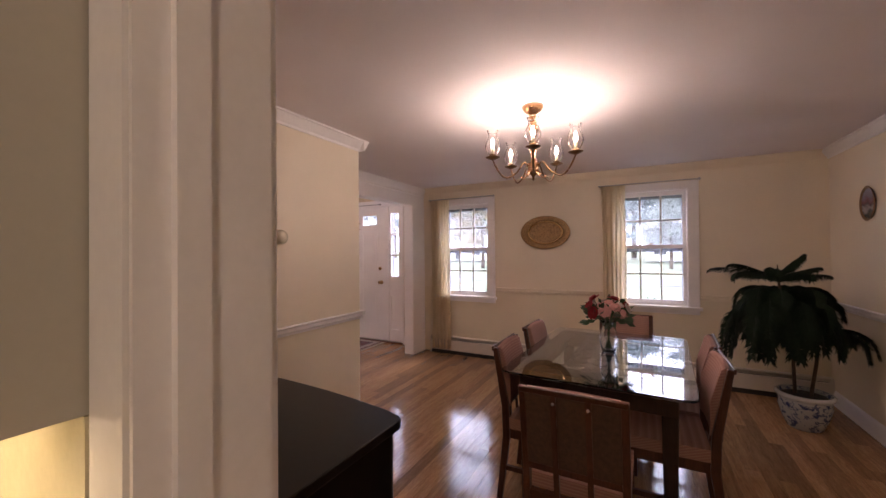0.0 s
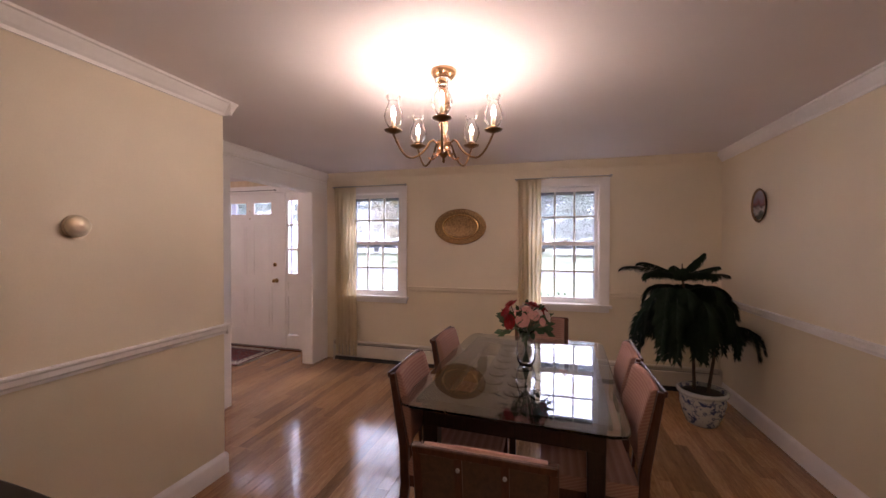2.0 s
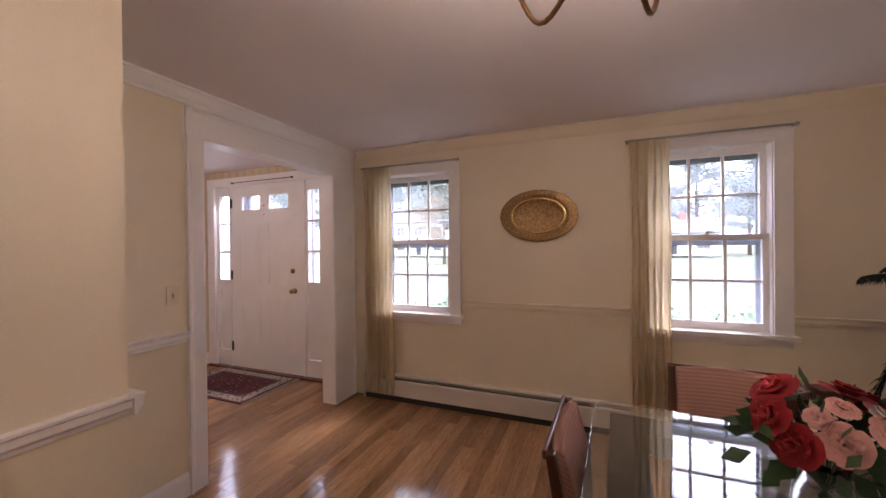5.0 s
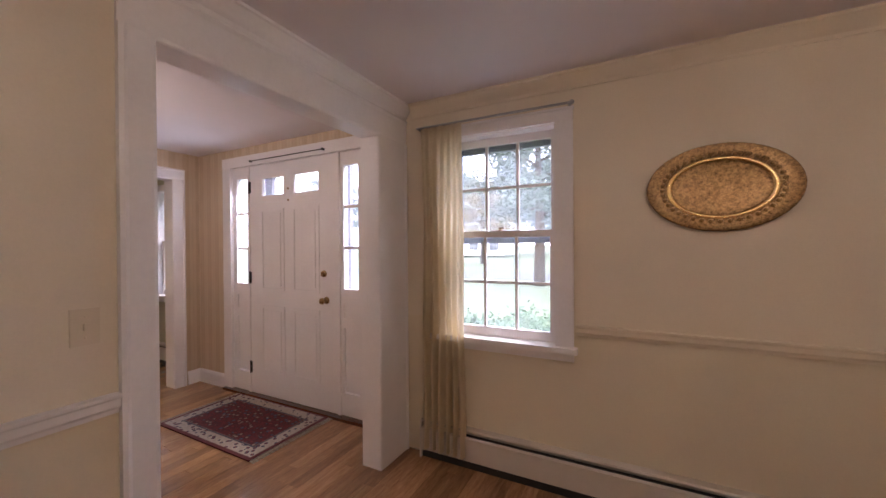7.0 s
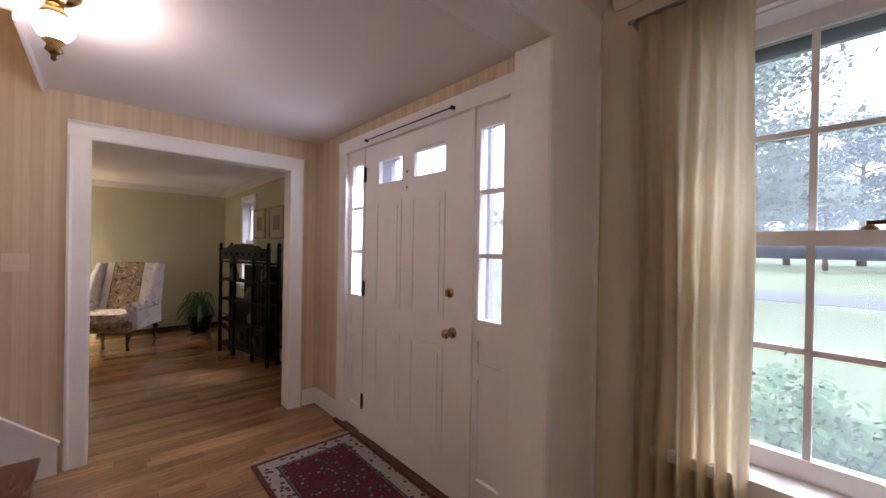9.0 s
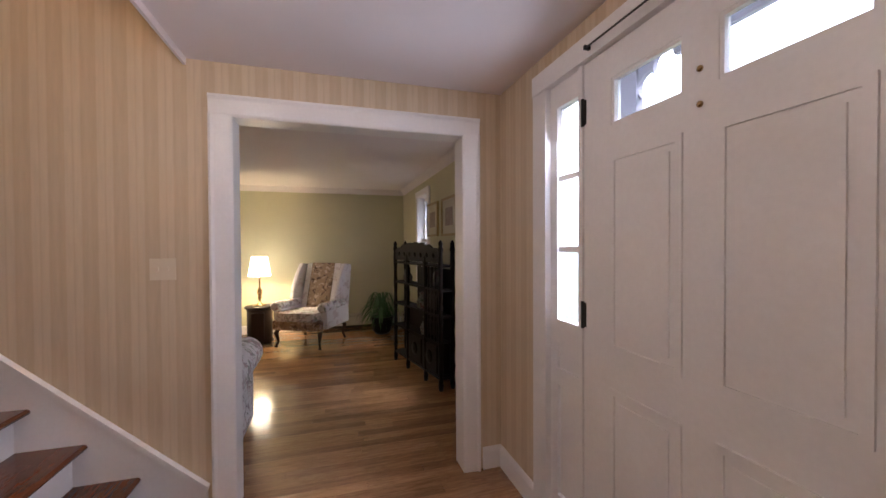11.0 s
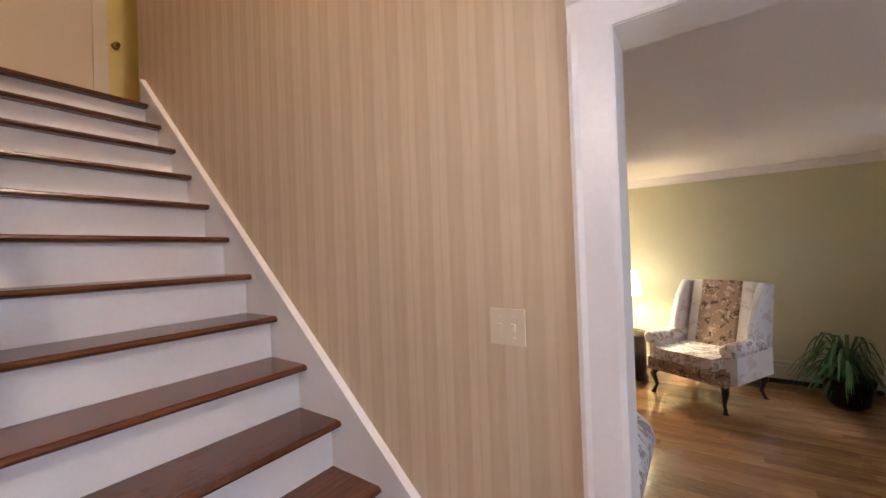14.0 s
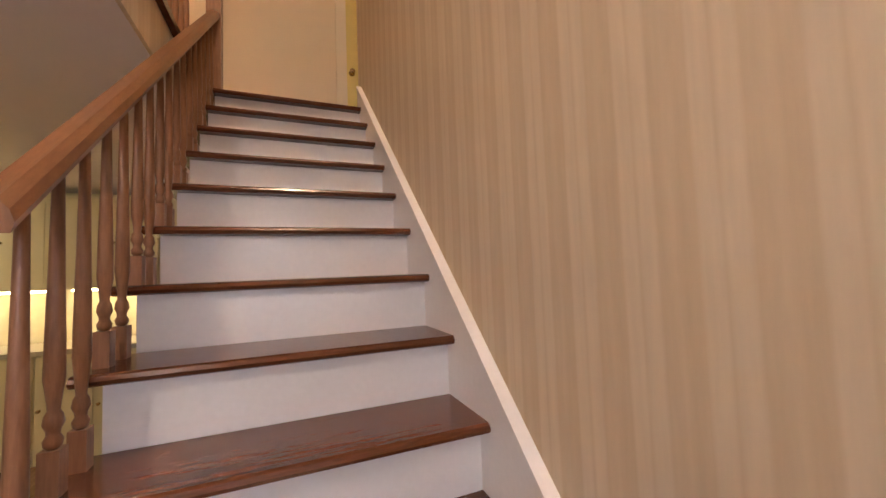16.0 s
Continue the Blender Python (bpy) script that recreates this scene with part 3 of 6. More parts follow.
# ---- front door with sidelights ----
surround = thing("front_door_surround", "white panelled door surround with two sidelights", "door surround", kind="structure")
DY = HALL_Y - 0.02
DX0, DX1 = -4.28, -3.222
GL, GR = (-4.488, -4.322), (-3.162, -3.01)
part("side_casing", rounded(DOOR[0], DY, 0, GL[0] - 0.055, DY + 0.05, 2.12, 0.006), trim_white, surround)
part("side_casing", rounded(GR[1] + 0.055, DY, 0, DOOR[1], DY + 0.05, 2.12, 0.006), trim_white, surround)
part("head_casing", rounded(DOOR[0], DY - 0.004, 2.12, DOOR[1], DY + 0.05, 2.215, 0.006), trim_white, surround)
part("mullion", rounded(DX0 - 0.03, DY + 0.014, 0, DX0 - 0.004, DY + 0.12, 2.12, 0.005), trim_white, surround)
part("mullion", rounded(DX1 + 0.004, DY + 0.014, 0, DX1 + 0.03, DY + 0.12, 2.12, 0.005), trim_white, surround)
part("threshold", rounded(DOOR[0] + 0.02, HALL_Y - 0.05, 0.0, DOOR[1] - 0.02, HALL_Y + 0.12, 0.022, 0.004), stair_oak, surround, "dark stained wooden threshold")
for (a, b), lo, hi in ((GL, GL[0] - 0.055, DX0 - 0.03), (GR, DX1 + 0.03, GR[1] + 0.055)):
    y0, y1 = DY + 0.03, DY + 0.075
    s = part("sidelight", boxes((lo, y0, 0.02, a, y1, 2.12), (b, y0, 0.02, hi, y1, 2.12), (a, y0, 0.92, b, y1, 1.028), (a, y0, 2.012, b, y1, 2.12), (a, y0, 0.02, b, y1, 0.20), (a, y0, 0.72, b, y1, 0.80)), trim_white, surround)
    part("panel", rounded(a + 0.004, y0 + 0.014, 0.205, b - 0.004, y1 - 0.01, 0.715, 0.012, 1), trim_white, s)
    part("panel", boxes((a, y0 + 0.012, 0.80, b, y1 - 0.01, 0.92)), trim_white, s)
    for j in range(3):
        z = 1.028 + 0.328 * j
        p = part("pane", boxes((a, y0 + 0.02, z, b, y0 + 0.024, z + 0.328)), pane_glass, s)
        p.visible_shadow = False
        if j:
            part("muntin", boxes((a, y0 + 0.008, z - 0.012, b, y0 + 0.036, z + 0.012)), trim_white, s)

door = thing("front_door", "white panelled front door with two small lights, shut", "door", kind="structure")
LITES = ((-4.125, -3.825), (-3.72, -3.41))
ys, ye = DY + 0.02, DY + 0.065
leaf = wall("leaf", trim_white, "", "x", ys, ye, DX0, DX1, 0.025, 2.115, [(*LITES[0], 1.822, 2.0), (*LITES[1], 1.822, 2.0)])
for key in ("label", "category", "kind"):
    if key in leaf:
        del leaf[key]
leaf.parent = door
for a, b in LITES:
    p = part("pane", boxes((a, ys + 0.02, 1.822, b, ys + 0.024, 2.0)), pane_glass, door)
    p.visible_shadow = False
    part("light_bead", boxes((a, ys + 0.004, 1.822, a + 0.012, ys + 0.02, 2.0), (b - 0.012, ys + 0.004, 1.822, b, ys + 0.02, 2.0), (a + 0.012, ys + 0.004, 1.822, b - 0.012, ys + 0.02, 1.834), (a + 0.012, ys + 0.004, 1.988, b - 0.012, ys + 0.02, 2.0)), trim_white, door)
    for z0, z1 in ((0.98, 1.71), (0.24, 0.84)):
        rim = bmesh.new()
        for q in ((a, z0, b, z0 + 0.022), (a, z1 - 0.022, b, z1), (a, z0 + 0.022, a + 0.022, z1 - 0.022), (b - 0.022, z0 + 0.022, b, z1 - 0.022)):
            box(rim, q[0], ys - 0.007, q[1], q[2], ys, q[3])
        part("panel_moulding", bevelled(rim, 0.005, 1), trim_white, door)
        part("panel", rounded(a + 0.045, ys - 0.006, z0 + 0.045, b - 0.045, ys + 0.001, z1 - 0.045, 0.005, 1), trim_white, door)
for z in (1.92, 1.088, 0.26):
    part("hinge", tube(boxes((DX0 - 0.012, ys - 0.004, z - 0.05, DX0 + 0.014, ys, z + 0.05)), ((DX0, ys - 0.008, z - 0.056), (DX0, ys - 0.008, z + 0.056)), 0.007, 8), black_metal, door, "black iron hinge")
handle = pose(-3.335, ys, 0.93, 90, 0, 0)
part("door_knob", turned(lathe(bmesh.new(), ((0.030, 0), (0.030, 0.006), (0.012, 0.012), (0.010, 0.03), (0.022, 0.04), (0.027, 0.052), (0.022, 0.064), (0.006, 0.068)), 18), handle), brass, door, "polished brass door knob")
part("deadbolt", turned(lathe(bmesh.new(), ((0.028, 0), (0.028, 0.008), (0.02, 0.014), (0.008, 0.016)), 16), pose(-3.36, ys, 1.146, 90, 0, 0)), brass, door, "round brass deadbolt")
part("deadbolt_turn", boxes((-3.364, ys - 0.034, 1.128, -3.356, ys - 0.012, 1.164)), brass, door)
for z in (1.875, 1.775):
    part("stud", turned(lathe(bmesh.new(), ((0.009, 0), (0.009, 0.005), (0.003, 0.008)), 10), pose(-3.772, ys, z, 90, 0, 0)), brass, door, "small brass stud")
storm = thing("storm_door", "whitish storm door with a scalloped head outside, its shade coloured grey-violet", "storm door", kind="structure")
head = [(-4.15, 2.20), (-4.15, 1.95)]
for cx, cz, start in ((-4.10, 1.98, 250), (-4.03, 2.035, 215)):
    head += [(cx + 0.05 * math.cos(radians(start - 18 * i)), cz + 0.05 * math.sin(radians(start - 18 * i))) for i in range(10)]
head += [(-3.99, 2.04), (-3.34, 2.04), (-3.34, 2.20)]
part("head_rail", prism(bmesh.new(), head, "y", HALL_Y + 0.15, HALL_Y + 0.17), storm_shaded, storm)
for x0, x1 in ((DX0 - 0.02, -4.15), (-3.34, DX1 + 0.02)):
    part("stile", rounded(x0, HALL_Y + 0.14, 0.0, x1, HALL_Y + 0.175, 2.20, 0.004, 1), storm_shaded, storm)
part("kick_panel", rounded(-4.15, HALL_Y + 0.15, 0.0, -3.34, HALL_Y + 0.17, 0.9, 0.004, 1), storm_shaded, storm)
rod = thing("door_rod", "thin dark metal rod over the front door", "curtain rod", kind="structure")
part("bar", tube(bmesh.new(), ((DX0 + 0.06, DY - 0.022, 2.150), (-3.325, DY - 0.022, 2.150)), 0.004, 6), black_metal, rod)
part("end_knob", boxes((-3.333, DY - 0.03, 2.142, -3.321, DY - 0.004, 2.158), (DX0 + 0.06, DY - 0.03, 2.142, DX0 + 0.07, DY - 0.004, 2.158)), black_metal, rod)


# ---- staircase ----
GO, RISE, Y0, Z0, STEPS = 0.2025, 0.1884, 3.287, 0.627, range(-3, 11)


def step_at(i):
    return Y0 - GO * i, (Z0 + RISE * i) if i > -3 else 0.092


TREAD, OVER = 0.038, 0.05
SX0, SX1 = HALL_W + 0.036, -4.19
stairs = thing("staircase", "staircase with stained oak treads and white risers", "staircase", kind="structure")
tread = bmesh.new()
prism(tread, ((-0.005, -0.027), (0.004, -0.023), (0.009, -0.0135), (0.004, -0.004), (-0.005, 0.0), (-GO - OVER + 0.001, 0.0), (-GO - OVER + 0.001, -0.027)), "x", SX0, SX1 + 0.04)
tread_mesh = meshed("tread", tread, stair_oak)
before = 0.0
for i in STEPS:
    y, z = step_at(i)
    t = part("tread", tread_mesh if i < 10 else meshed("landing_nosing", prism(bmesh.new(), ((-0.005, -0.027), (0.004, -0.023), (0.009, -0.0135), (0.004, -0.004), (-0.005, 0.0), (-0.08, 0.0), (-0.08, -0.027)), "x", SX0, SX1 + 0.04), stair_oak), stair_oak, stairs)
    t.location = (0, y, z + TREAD)
    part("riser", boxes((SX0, y - OVER - 0.018, before, SX1, y - OVER, z + TREAD - 0.028)), trim_white, stairs)
    before = z + TREAD - 0.027


def cap_line(y):
    return 0.57 + 0.903 * (3.542 - y)


skirt = [(3.97, 0), (3.97, cap_line(3.97)), (1.14, cap_line(1.14)), (1.14, 2.3), (3.72, 0)]
part("wall_skirt", prism(bmesh.new(), skirt, "x", HALL_W, SX0), trim_white, stairs)
part("skirt_cap", prism(bmesh.new(), [(3.975, cap_line(3.975) - 0.014), (3.98, cap_line(3.98) + 0.014), (1.14, cap_line(1.14) + 0.014), (1.14, cap_line(1.14) - 0.014)], "x", HALL_W + 0.008, SX0 + 0.006), trim_white, stairs)
string = bmesh.new()
for i in STEPS:
    y, z = step_at(i)
    box(string, SX1 - 0.03, y - OVER - 0.002 - GO, max(0.0, z - 0.36), SX1 - 0.003, y - OVER - 0.002, z + TREAD - 0.0285)
part("open_string", string, trim_white, stairs)
part("stair_side", prism(bmesh.new(), [(3.5, 0), (1.2, 2.1), (1.2, 0)], "x", SX1 - 0.06, SX1 - 0.032), paper_y, stairs, "striped wallpaper under the stairs")

RX = -4.18
railing = thing("stair_railing", "oak stair railing with turned balusters", "railing")
BAL = ((0.0105, 0.0), (0.016, 0.006), (0.018, 0.016), (0.012, 0.026), (0.013, 0.034), (0.019, 0.046), (0.016, 0.062), (0.011, 0.07), (0.0125, 0.085), (0.019, 0.13), (0.018, 0.2), (0.0145, 0.34), (0.012, 0.47), (0.0105, 0.56))


def baluster(length):
    bm = bevelled(boxes((-0.016, -0.016, 0, 0.016, 0.016, 0.085)), 0.003, 1)
    stretch = (length - 0.085) / 0.56
    lathe(bm, [(0.84 * r, 0.085 + z * (stretch if z > 0.09 else 1.0)) for r, z in BAL], 12)
    return meshed("baluster", bm, rail_oak)




def rail_under(y):
    return 1.593 + 0.84 * (2.888 - y)


lengths = {}
for i in range(1, 10):
    y, z = step_at(i)
    for back in (0.082, 0.182):
        yy = y - back
        if yy > 2.94:
            continue
        tall = round(rail_under(yy) - z - TREAD + 0.012, 3)
        if tall not in lengths:
            lengths[tall] = baluster(tall)
        b = part("baluster", lengths[tall], rail_oak, railing)
        b.location = (RX, yy, z + TREAD)
grip = ((-0.030, 0.0), (-0.034, 0.016), (-0.028, 0.036), (-0.014, 0.052), (0.014, 0.052), (0.028, 0.036), (0.034, 0.016), (0.030, 0.0))
hand = bmesh.new()
ends = []
for y in (2.99, 1.19):
    ends.append([hand.verts.new((RX + u, y, rail_under(y) + v)) for u, v in grip])
for i in range(8):
    f = hand.faces.new((ends[0][i], ends[0][(i + 1) % 8], ends[1][(i + 1) % 8], ends[1][i]))
hand.faces.new(ends[0]), hand.faces.new(list(reversed(ends[1])))
bmesh.ops.recalc_face_normals(hand, faces=hand.faces)
rail_along = wooden("handrail_oak", (0.15, 0.062, 0.028), (0.27, 0.12, 0.055), 0.34, (1, 7, 6), 0.2, 0.1)
part("handrail", hand, rail_along, railing)
top_newel = part("newel_post", boxes((-0.04, -0.04, 2.33, 0.04, 0.04, 3.5)), rail_oak, railing)
top_newel.location = (RX, 1.15, 0)

upper = thing("landing_railing", "oak balustrade round the upstairs stairwell", "railing")
short = baluster(0.78)
for i in range(24):
    b = part("baluster", short, rail_oak, upper)
    b.location = (-4.06, 1.28 + 0.112 * i, UP + 0.016)
part("handrail", rounded(-4.095, 1.19, UP + 0.79, -4.025, 3.98, UP + 0.845, 0.014), rail_along, upper)
single("landing_fascia", boxes((-4.115, 1.21, CEIL, -4.101, 3.9, UP - 0.02)), paper_y, "striped wallpaper facing on the stairwell edge", "fascia", kind="structure")
single("landing_nosing", rounded(-4.142, 1.21, UP - 0.02, -4.01, 3.9, UP + 0.016, 0.006), stair_oak, "dark stained oak nosing along the upstairs floor edge", "trim", kind="structure")
single("stairwell_edge", boxes((HALL_W, 3.884, 2.268, -4.116, 3.899, UP)), ceiling_white, "painted edge of the hall ceiling at the stairwell", "trim", kind="structure")

# one even yellow over the whole door leaf
yellow_door = plain("landing_door_yellow", (0.80, 0.66, 0.24), 0.45, vary=0.05)
up_door = thing("landing_door", "pale yellow upstairs door at the stair head", "door", kind="structure")
part("leaf", rounded(-5.92, 0.172, UP, -5.125, 0.20, UP + 2.0, 0.004), yellow_door, up_door)
part("side_casing", rounded(-5.125, 0.172, UP, -5.03, 0.195, UP + 2.02, 0.004), cream, up_door)
part("door_knob", turned(lathe(bmesh.new(), ((0.028, 0), (0.012, 0.01), (0.010, 0.03), (0.026, 0.045), (0.02, 0.06), (0.004, 0.064)), 14), pose(-5.17, 0.20, UP + 0.80, -90, 0, 0)), brass, up_door, "brass door knob")

# ---- dining room ----
k = Paint("rose_striped_upholstery", 0.85)
split = k.n.new("ShaderNodeSeparateXYZ")
k.l.new(k.coord, split.inputs[0])
wobble = k.math("ADD", split.outputs[2], k.math("MULTIPLY", split.outputs[1], 0.35))
line = k.math("FRACT", k.math("DIVIDE", wobble, 0.0135))
thread = k.noise(320, 2)
banded = k.ramp(line, (0.0, (0.33, 0.165, 0.125)), (0.35, (0.39, 0.205, 0.155)), (0.6, (0.44, 0.25, 0.195)), (0.9, (0.34, 0.17, 0.13)))
k.colour(k.mix(banded, k.ramp(thread, (0.3, 0.8), (0.7, 1.1)), 0.6, "MULTIPLY")).bump(thread, 0.3, 0.001)
rose_cloth = k.mat
cane = plain("woven_tan_back", (0.085, 0.045, 0.027), 0.8, vary=0.35, scale=60, grain=300, bump=0.5)


def dining_chair():
    """Stands at the origin and faces +y; its back is at -y."""
    t = thing("dining_chair", "dark walnut dining chair with rose striped upholstery", "chair", "chairs round the dining table")
    w, d = 0.19, 0.20
    part("seat", bevelled(box(bmesh.new(), -w - 0.008, -d + 0.03, 0.405, w + 0.008, d + 0.015, 0.465), 0.018, 3), rose_cloth, t)
    part("seat_frame", bevelled(boxes((-w, -d, 0.35, w, -d + 0.025, 0.404), (-w, d - 0.025, 0.35, w, d, 0.404), (-w, -d + 0.025, 0.35, -w + 0.025, d - 0.025, 0.404), (w - 0.025, -d + 0.025, 0.35, w, d - 0.025, 0.404)), 0.003, 1), chair_wood, t)
    for x in (-1, 1):
        part("leg", bevelled(prism(bmesh.new(), [(x * (w - 0.034), 0), (x * (w - 0.006), 0), (x * (w + 0.002), 0.36), (x * (w - 0.04), 0.36)], "y", d - 0.04, d), 0.003, 1), chair_wood, t)
        post = bmesh.new()
        rows = [(-d - 0.045, 0.0), (-d - 0.005, 0.36), (-d - 0.01, 0.52), (-d - 0.06, 0.845), (-d - 0.035, 0.85), (-d + 0.03, 0.52), (-d + 0.035, 0.36), (-d - 0.015, 0.0)]
        prism(post, rows, "x", x * w - 0.014, x * w + 0.014)
        part("leg", bevelled(post, 0.003, 1), chair_wood, t)
        part("stretcher", rounded(x * w - 0.009, -d + 0.01, 0.17, x * w + 0.009, d - 0.03, 0.195, 0.003, 1), chair_wood, t)
        slat = prism(bmesh.new(), [(-d - 0.004, 0.40), (-d - 0.018, 0.53), (-d - 0.066, 0.835), (-d - 0.056, 0.84), (-d - 0.004, 0.53), (-d + 0.008, 0.40)], "x", x * 0.065 - 0.011, x * 0.065 + 0.011)
        part("slat", slat, chair_wood, t)
        part("slat_button", lathe(bmesh.new(), ((0.006, 0), (0.006, 0.004), (0.002, 0.006)), 8, (0, 0, 0)), steel, t).matrix_basis = pose(x * 0.065, -d - 0.063, 0.80, 82, 0, 0)
    pad, n, rings = bmesh.new(), 10, []
    for i in range(n + 1):
        q = i / n
        sag = 0.012 * math.cos(math.pi * (q - 0.5))
        x = -w + 0.016 + (2 * w - 0.032) * q
        outline = ((-d - 0.002, 0.525), (-d - 0.048, 0.838 + sag * 0.8), (-d - 0.040, 0.848 + sag * 0.8), (-d - 0.024, 0.846 + sag * 0.8), (-d - 0.014, 0.836 + sag * 0.8), (-d + 0.03, 0.68), (-d + 0.032, 0.525))
        rings.append([pad.verts.new((x, u - sag, v)) for u, v in outline])
    for p, q in zip(rings, rings[1:]):
        for j in range(7):
            pad.faces.new((p[j], p[(j + 1) % 7], q[(j + 1) % 7], q[j])).smooth = j not in (0, 6)
    pad.faces.new(rings[0]), pad.faces.new(rings[-1])
    bmesh.ops.recalc_face_normals(pad, faces=pad.faces)
    part("backrest", pad, rose_cloth, t)
    part("back_panel", prism(bmesh.new(), [(-d - 0.016, 0.53), (-d - 0.062, 0.835), (-d - 0.058, 0.836), (-d - 0.010, 0.53)], "x", -w + 0.014, w - 0.014), cane, t, "woven tan panel behind the backrest")
    part("top_rail", bevelled(prism(bmesh.new(), [(-d - 0.066, 0.828), (-d - 0.069, 0.852), (-d - 0.057, 0.856), (-d - 0.052, 0.832)], "x", -w - 0.012, w + 0.012), 0.003, 1), chair_wood, t)
    part("lower_rail", rounded(-w + 0.014, -d - 0.018, 0.505, w - 0.014, -d + 0.012, 0.53, 0.003, 1), chair_wood, t)
    return t


first_chair = dining_chair()
first_chair.matrix_basis = pose(-0.215, 3.05, 0, 0, 0, -90)
for x, y, turn in ((-0.20, 3.64, -93), (0.39, 3.14, 90), (0.415, 3.60, 87), (0.038, 2.575, -1), (0.15, 4.13, 178)):
    copy_thing(first_chair, pose(x, y, 0, 0, 0, turn))

table = thing("dining_table", "dark walnut dining table with a thick clear glass top", "table", m=pose(0.076, 3.432, 0, 0, 0, -3))
outline = []
for x, y in ((-0.46, -0.675), (0.46, -0.675), (0.46, 0.675), (-0.46, 0.675)):
    sx, sy = math.copysign(1, x), math.copysign(1, y)
    corner = [(x - sx * 0.07, y), (x - sx * 0.02, y - sy * 0.016), (x - sx * 0.004, y - sy * 0.05), (x, y - sy * 0.085)]
    outline += corner if sx * sy < 0 else corner[::-1]
part("glass_top", bevelled(prism(bmesh.new(), outline[::-1], "z", 0.736, 0.748), 0.003, 2), table_glass, table, "clear glass top with clipped corners")
part("apron", bevelled(boxes((-0.38, -0.56, 0.62, 0.38, -0.53, 0.715), (-0.38, 0.53, 0.62, 0.38, 0.56, 0.715), (-0.38, -0.53, 0.62, -0.35, 0.53, 0.715), (0.35, -0.53, 0.62, 0.38, 0.53, 0.715)), 0.004, 1), dark_wood, table)
part("top_frame", bevelled(boxes((-0.40, -0.58, 0.715, 0.40, -0.44, 0.734), (-0.40, 0.44, 0.715, 0.40, 0.58, 0.734), (-0.40, -0.44, 0.715, -0.29, 0.44, 0.734), (0.29, -0.44, 0.715, 0.40, 0.44, 0.734)), 0.003, 1), dark_wood, table)
carved = boxes((-0.19, -0.44, 0.712, 0.19, 0.44, 0.722))
for i in range(3):
    for j in range(7):
        cx, cy = -0.12 + 0.12 * i, -0.36 + 0.12 * j
        lathe(carved, ((0.05, 0.0), (0.05, 0.006), (0.042, 0.009), (0.034, 0.004), (0.022, 0.004), (0.016, 0.010), (0.004, 0.011)), 10, (cx, cy, 0.7215))
part("carved_panel", carved, dark_wood, table, "carved dark wood panel under the glass")
for x in (-0.345, 0.345):
    for y in (-0.525, 0.525):
        part("leg", bevelled(prism(bmesh.new(), [(x - 0.035, 0.62), (x + 0.035, 0.62), (x + 0.027, 0), (x - 0.027, 0)], "y", y - 0.034, y + 0.034), 0.004, 1), dark_wood, table)
    part("stretcher", rounded(x - 0.015, -0.49, 0.16, x + 0.015, 0.49, 0.20, 0.004, 1), dark_wood, table)
part("stretcher", rounded(-0.33, -0.02, 0.165, 0.33, 0.02, 0.195, 0.004, 1), dark_wood, table)

# bouquet in its glass vase
VX, VY, VZ = 0.09, 3.455, 0.7485
vase = thing("flower_vase", "clear glass vase half full of water", "vase", m=pose(VX, VY, VZ))
glass_wall = lathe(bmesh.new(), ((0.038, 0), (0.05, 0.03), (0.056, 0.08), (0.05, 0.13), (0.036, 0.165), (0.042, 0.19), (0.048, 0.2), (0.044, 0.2), (0.032, 0.166), (0.046, 0.13), (0.052, 0.08), (0.046, 0.032), (0.03, 0.008)), 24)
part("glass", glass_wall, clear_glass, vase).visible_shadow = False
red_petal = plain("red_rose_petals", (0.30, 0.008, 0.014), 0.6, vary=0.3, scale=30)
pink_petal = plain("pink_petals", (0.70, 0.36, 0.33), 0.6, vary=0.2, scale=30)
white_petal = plain("blush_white_petals", (0.72, 0.60, 0.56), 0.6, vary=0.12, scale=30)
leaf_green = plain("flower_leaves", (0.03, 0.075, 0.025), 0.5, vary=0.35, scale=25)
rngf = random.Random(11)


def bloom(bm, centre, axis, size):
    side = axis.orthogonal().normalized()
    up2 = axis.cross(side)
    for lvl, (count, spread, lift) in enumerate(((4, 0.22, 0.55), (6, 0.55, 0.42), (8, 0.95, 0.16))):
        for i in range(count):
            a = 2 * math.pi * (i + 0.4 * lvl) / count + rngf.uniform(-0.15, 0.15)
            out = math.cos(a) * side + math.sin(a) * up2
            tang = axis.cross(out)
            rows = []
            for s in (0.0, 0.5, 1.0):
                mid = centre + out * size * spread * (0.25 + 0.75 * s) + axis * size * (lift * math.sin(s * 2.2) + 0.1)
                half = size * (0.22, 0.5, 0.30)[int(s * 2)]
                rows.append([bm.verts.new(mid - tang * half), bm.verts.new(mid + out * size * 0.07 * s), bm.verts.new(mid + tang * half)])
            for p, q in zip(rows, rows[1:]):
                for m in (0, 1):
                    bm.faces.new((p[m], p[m + 1], q[m + 1], q[m])).smooth = True


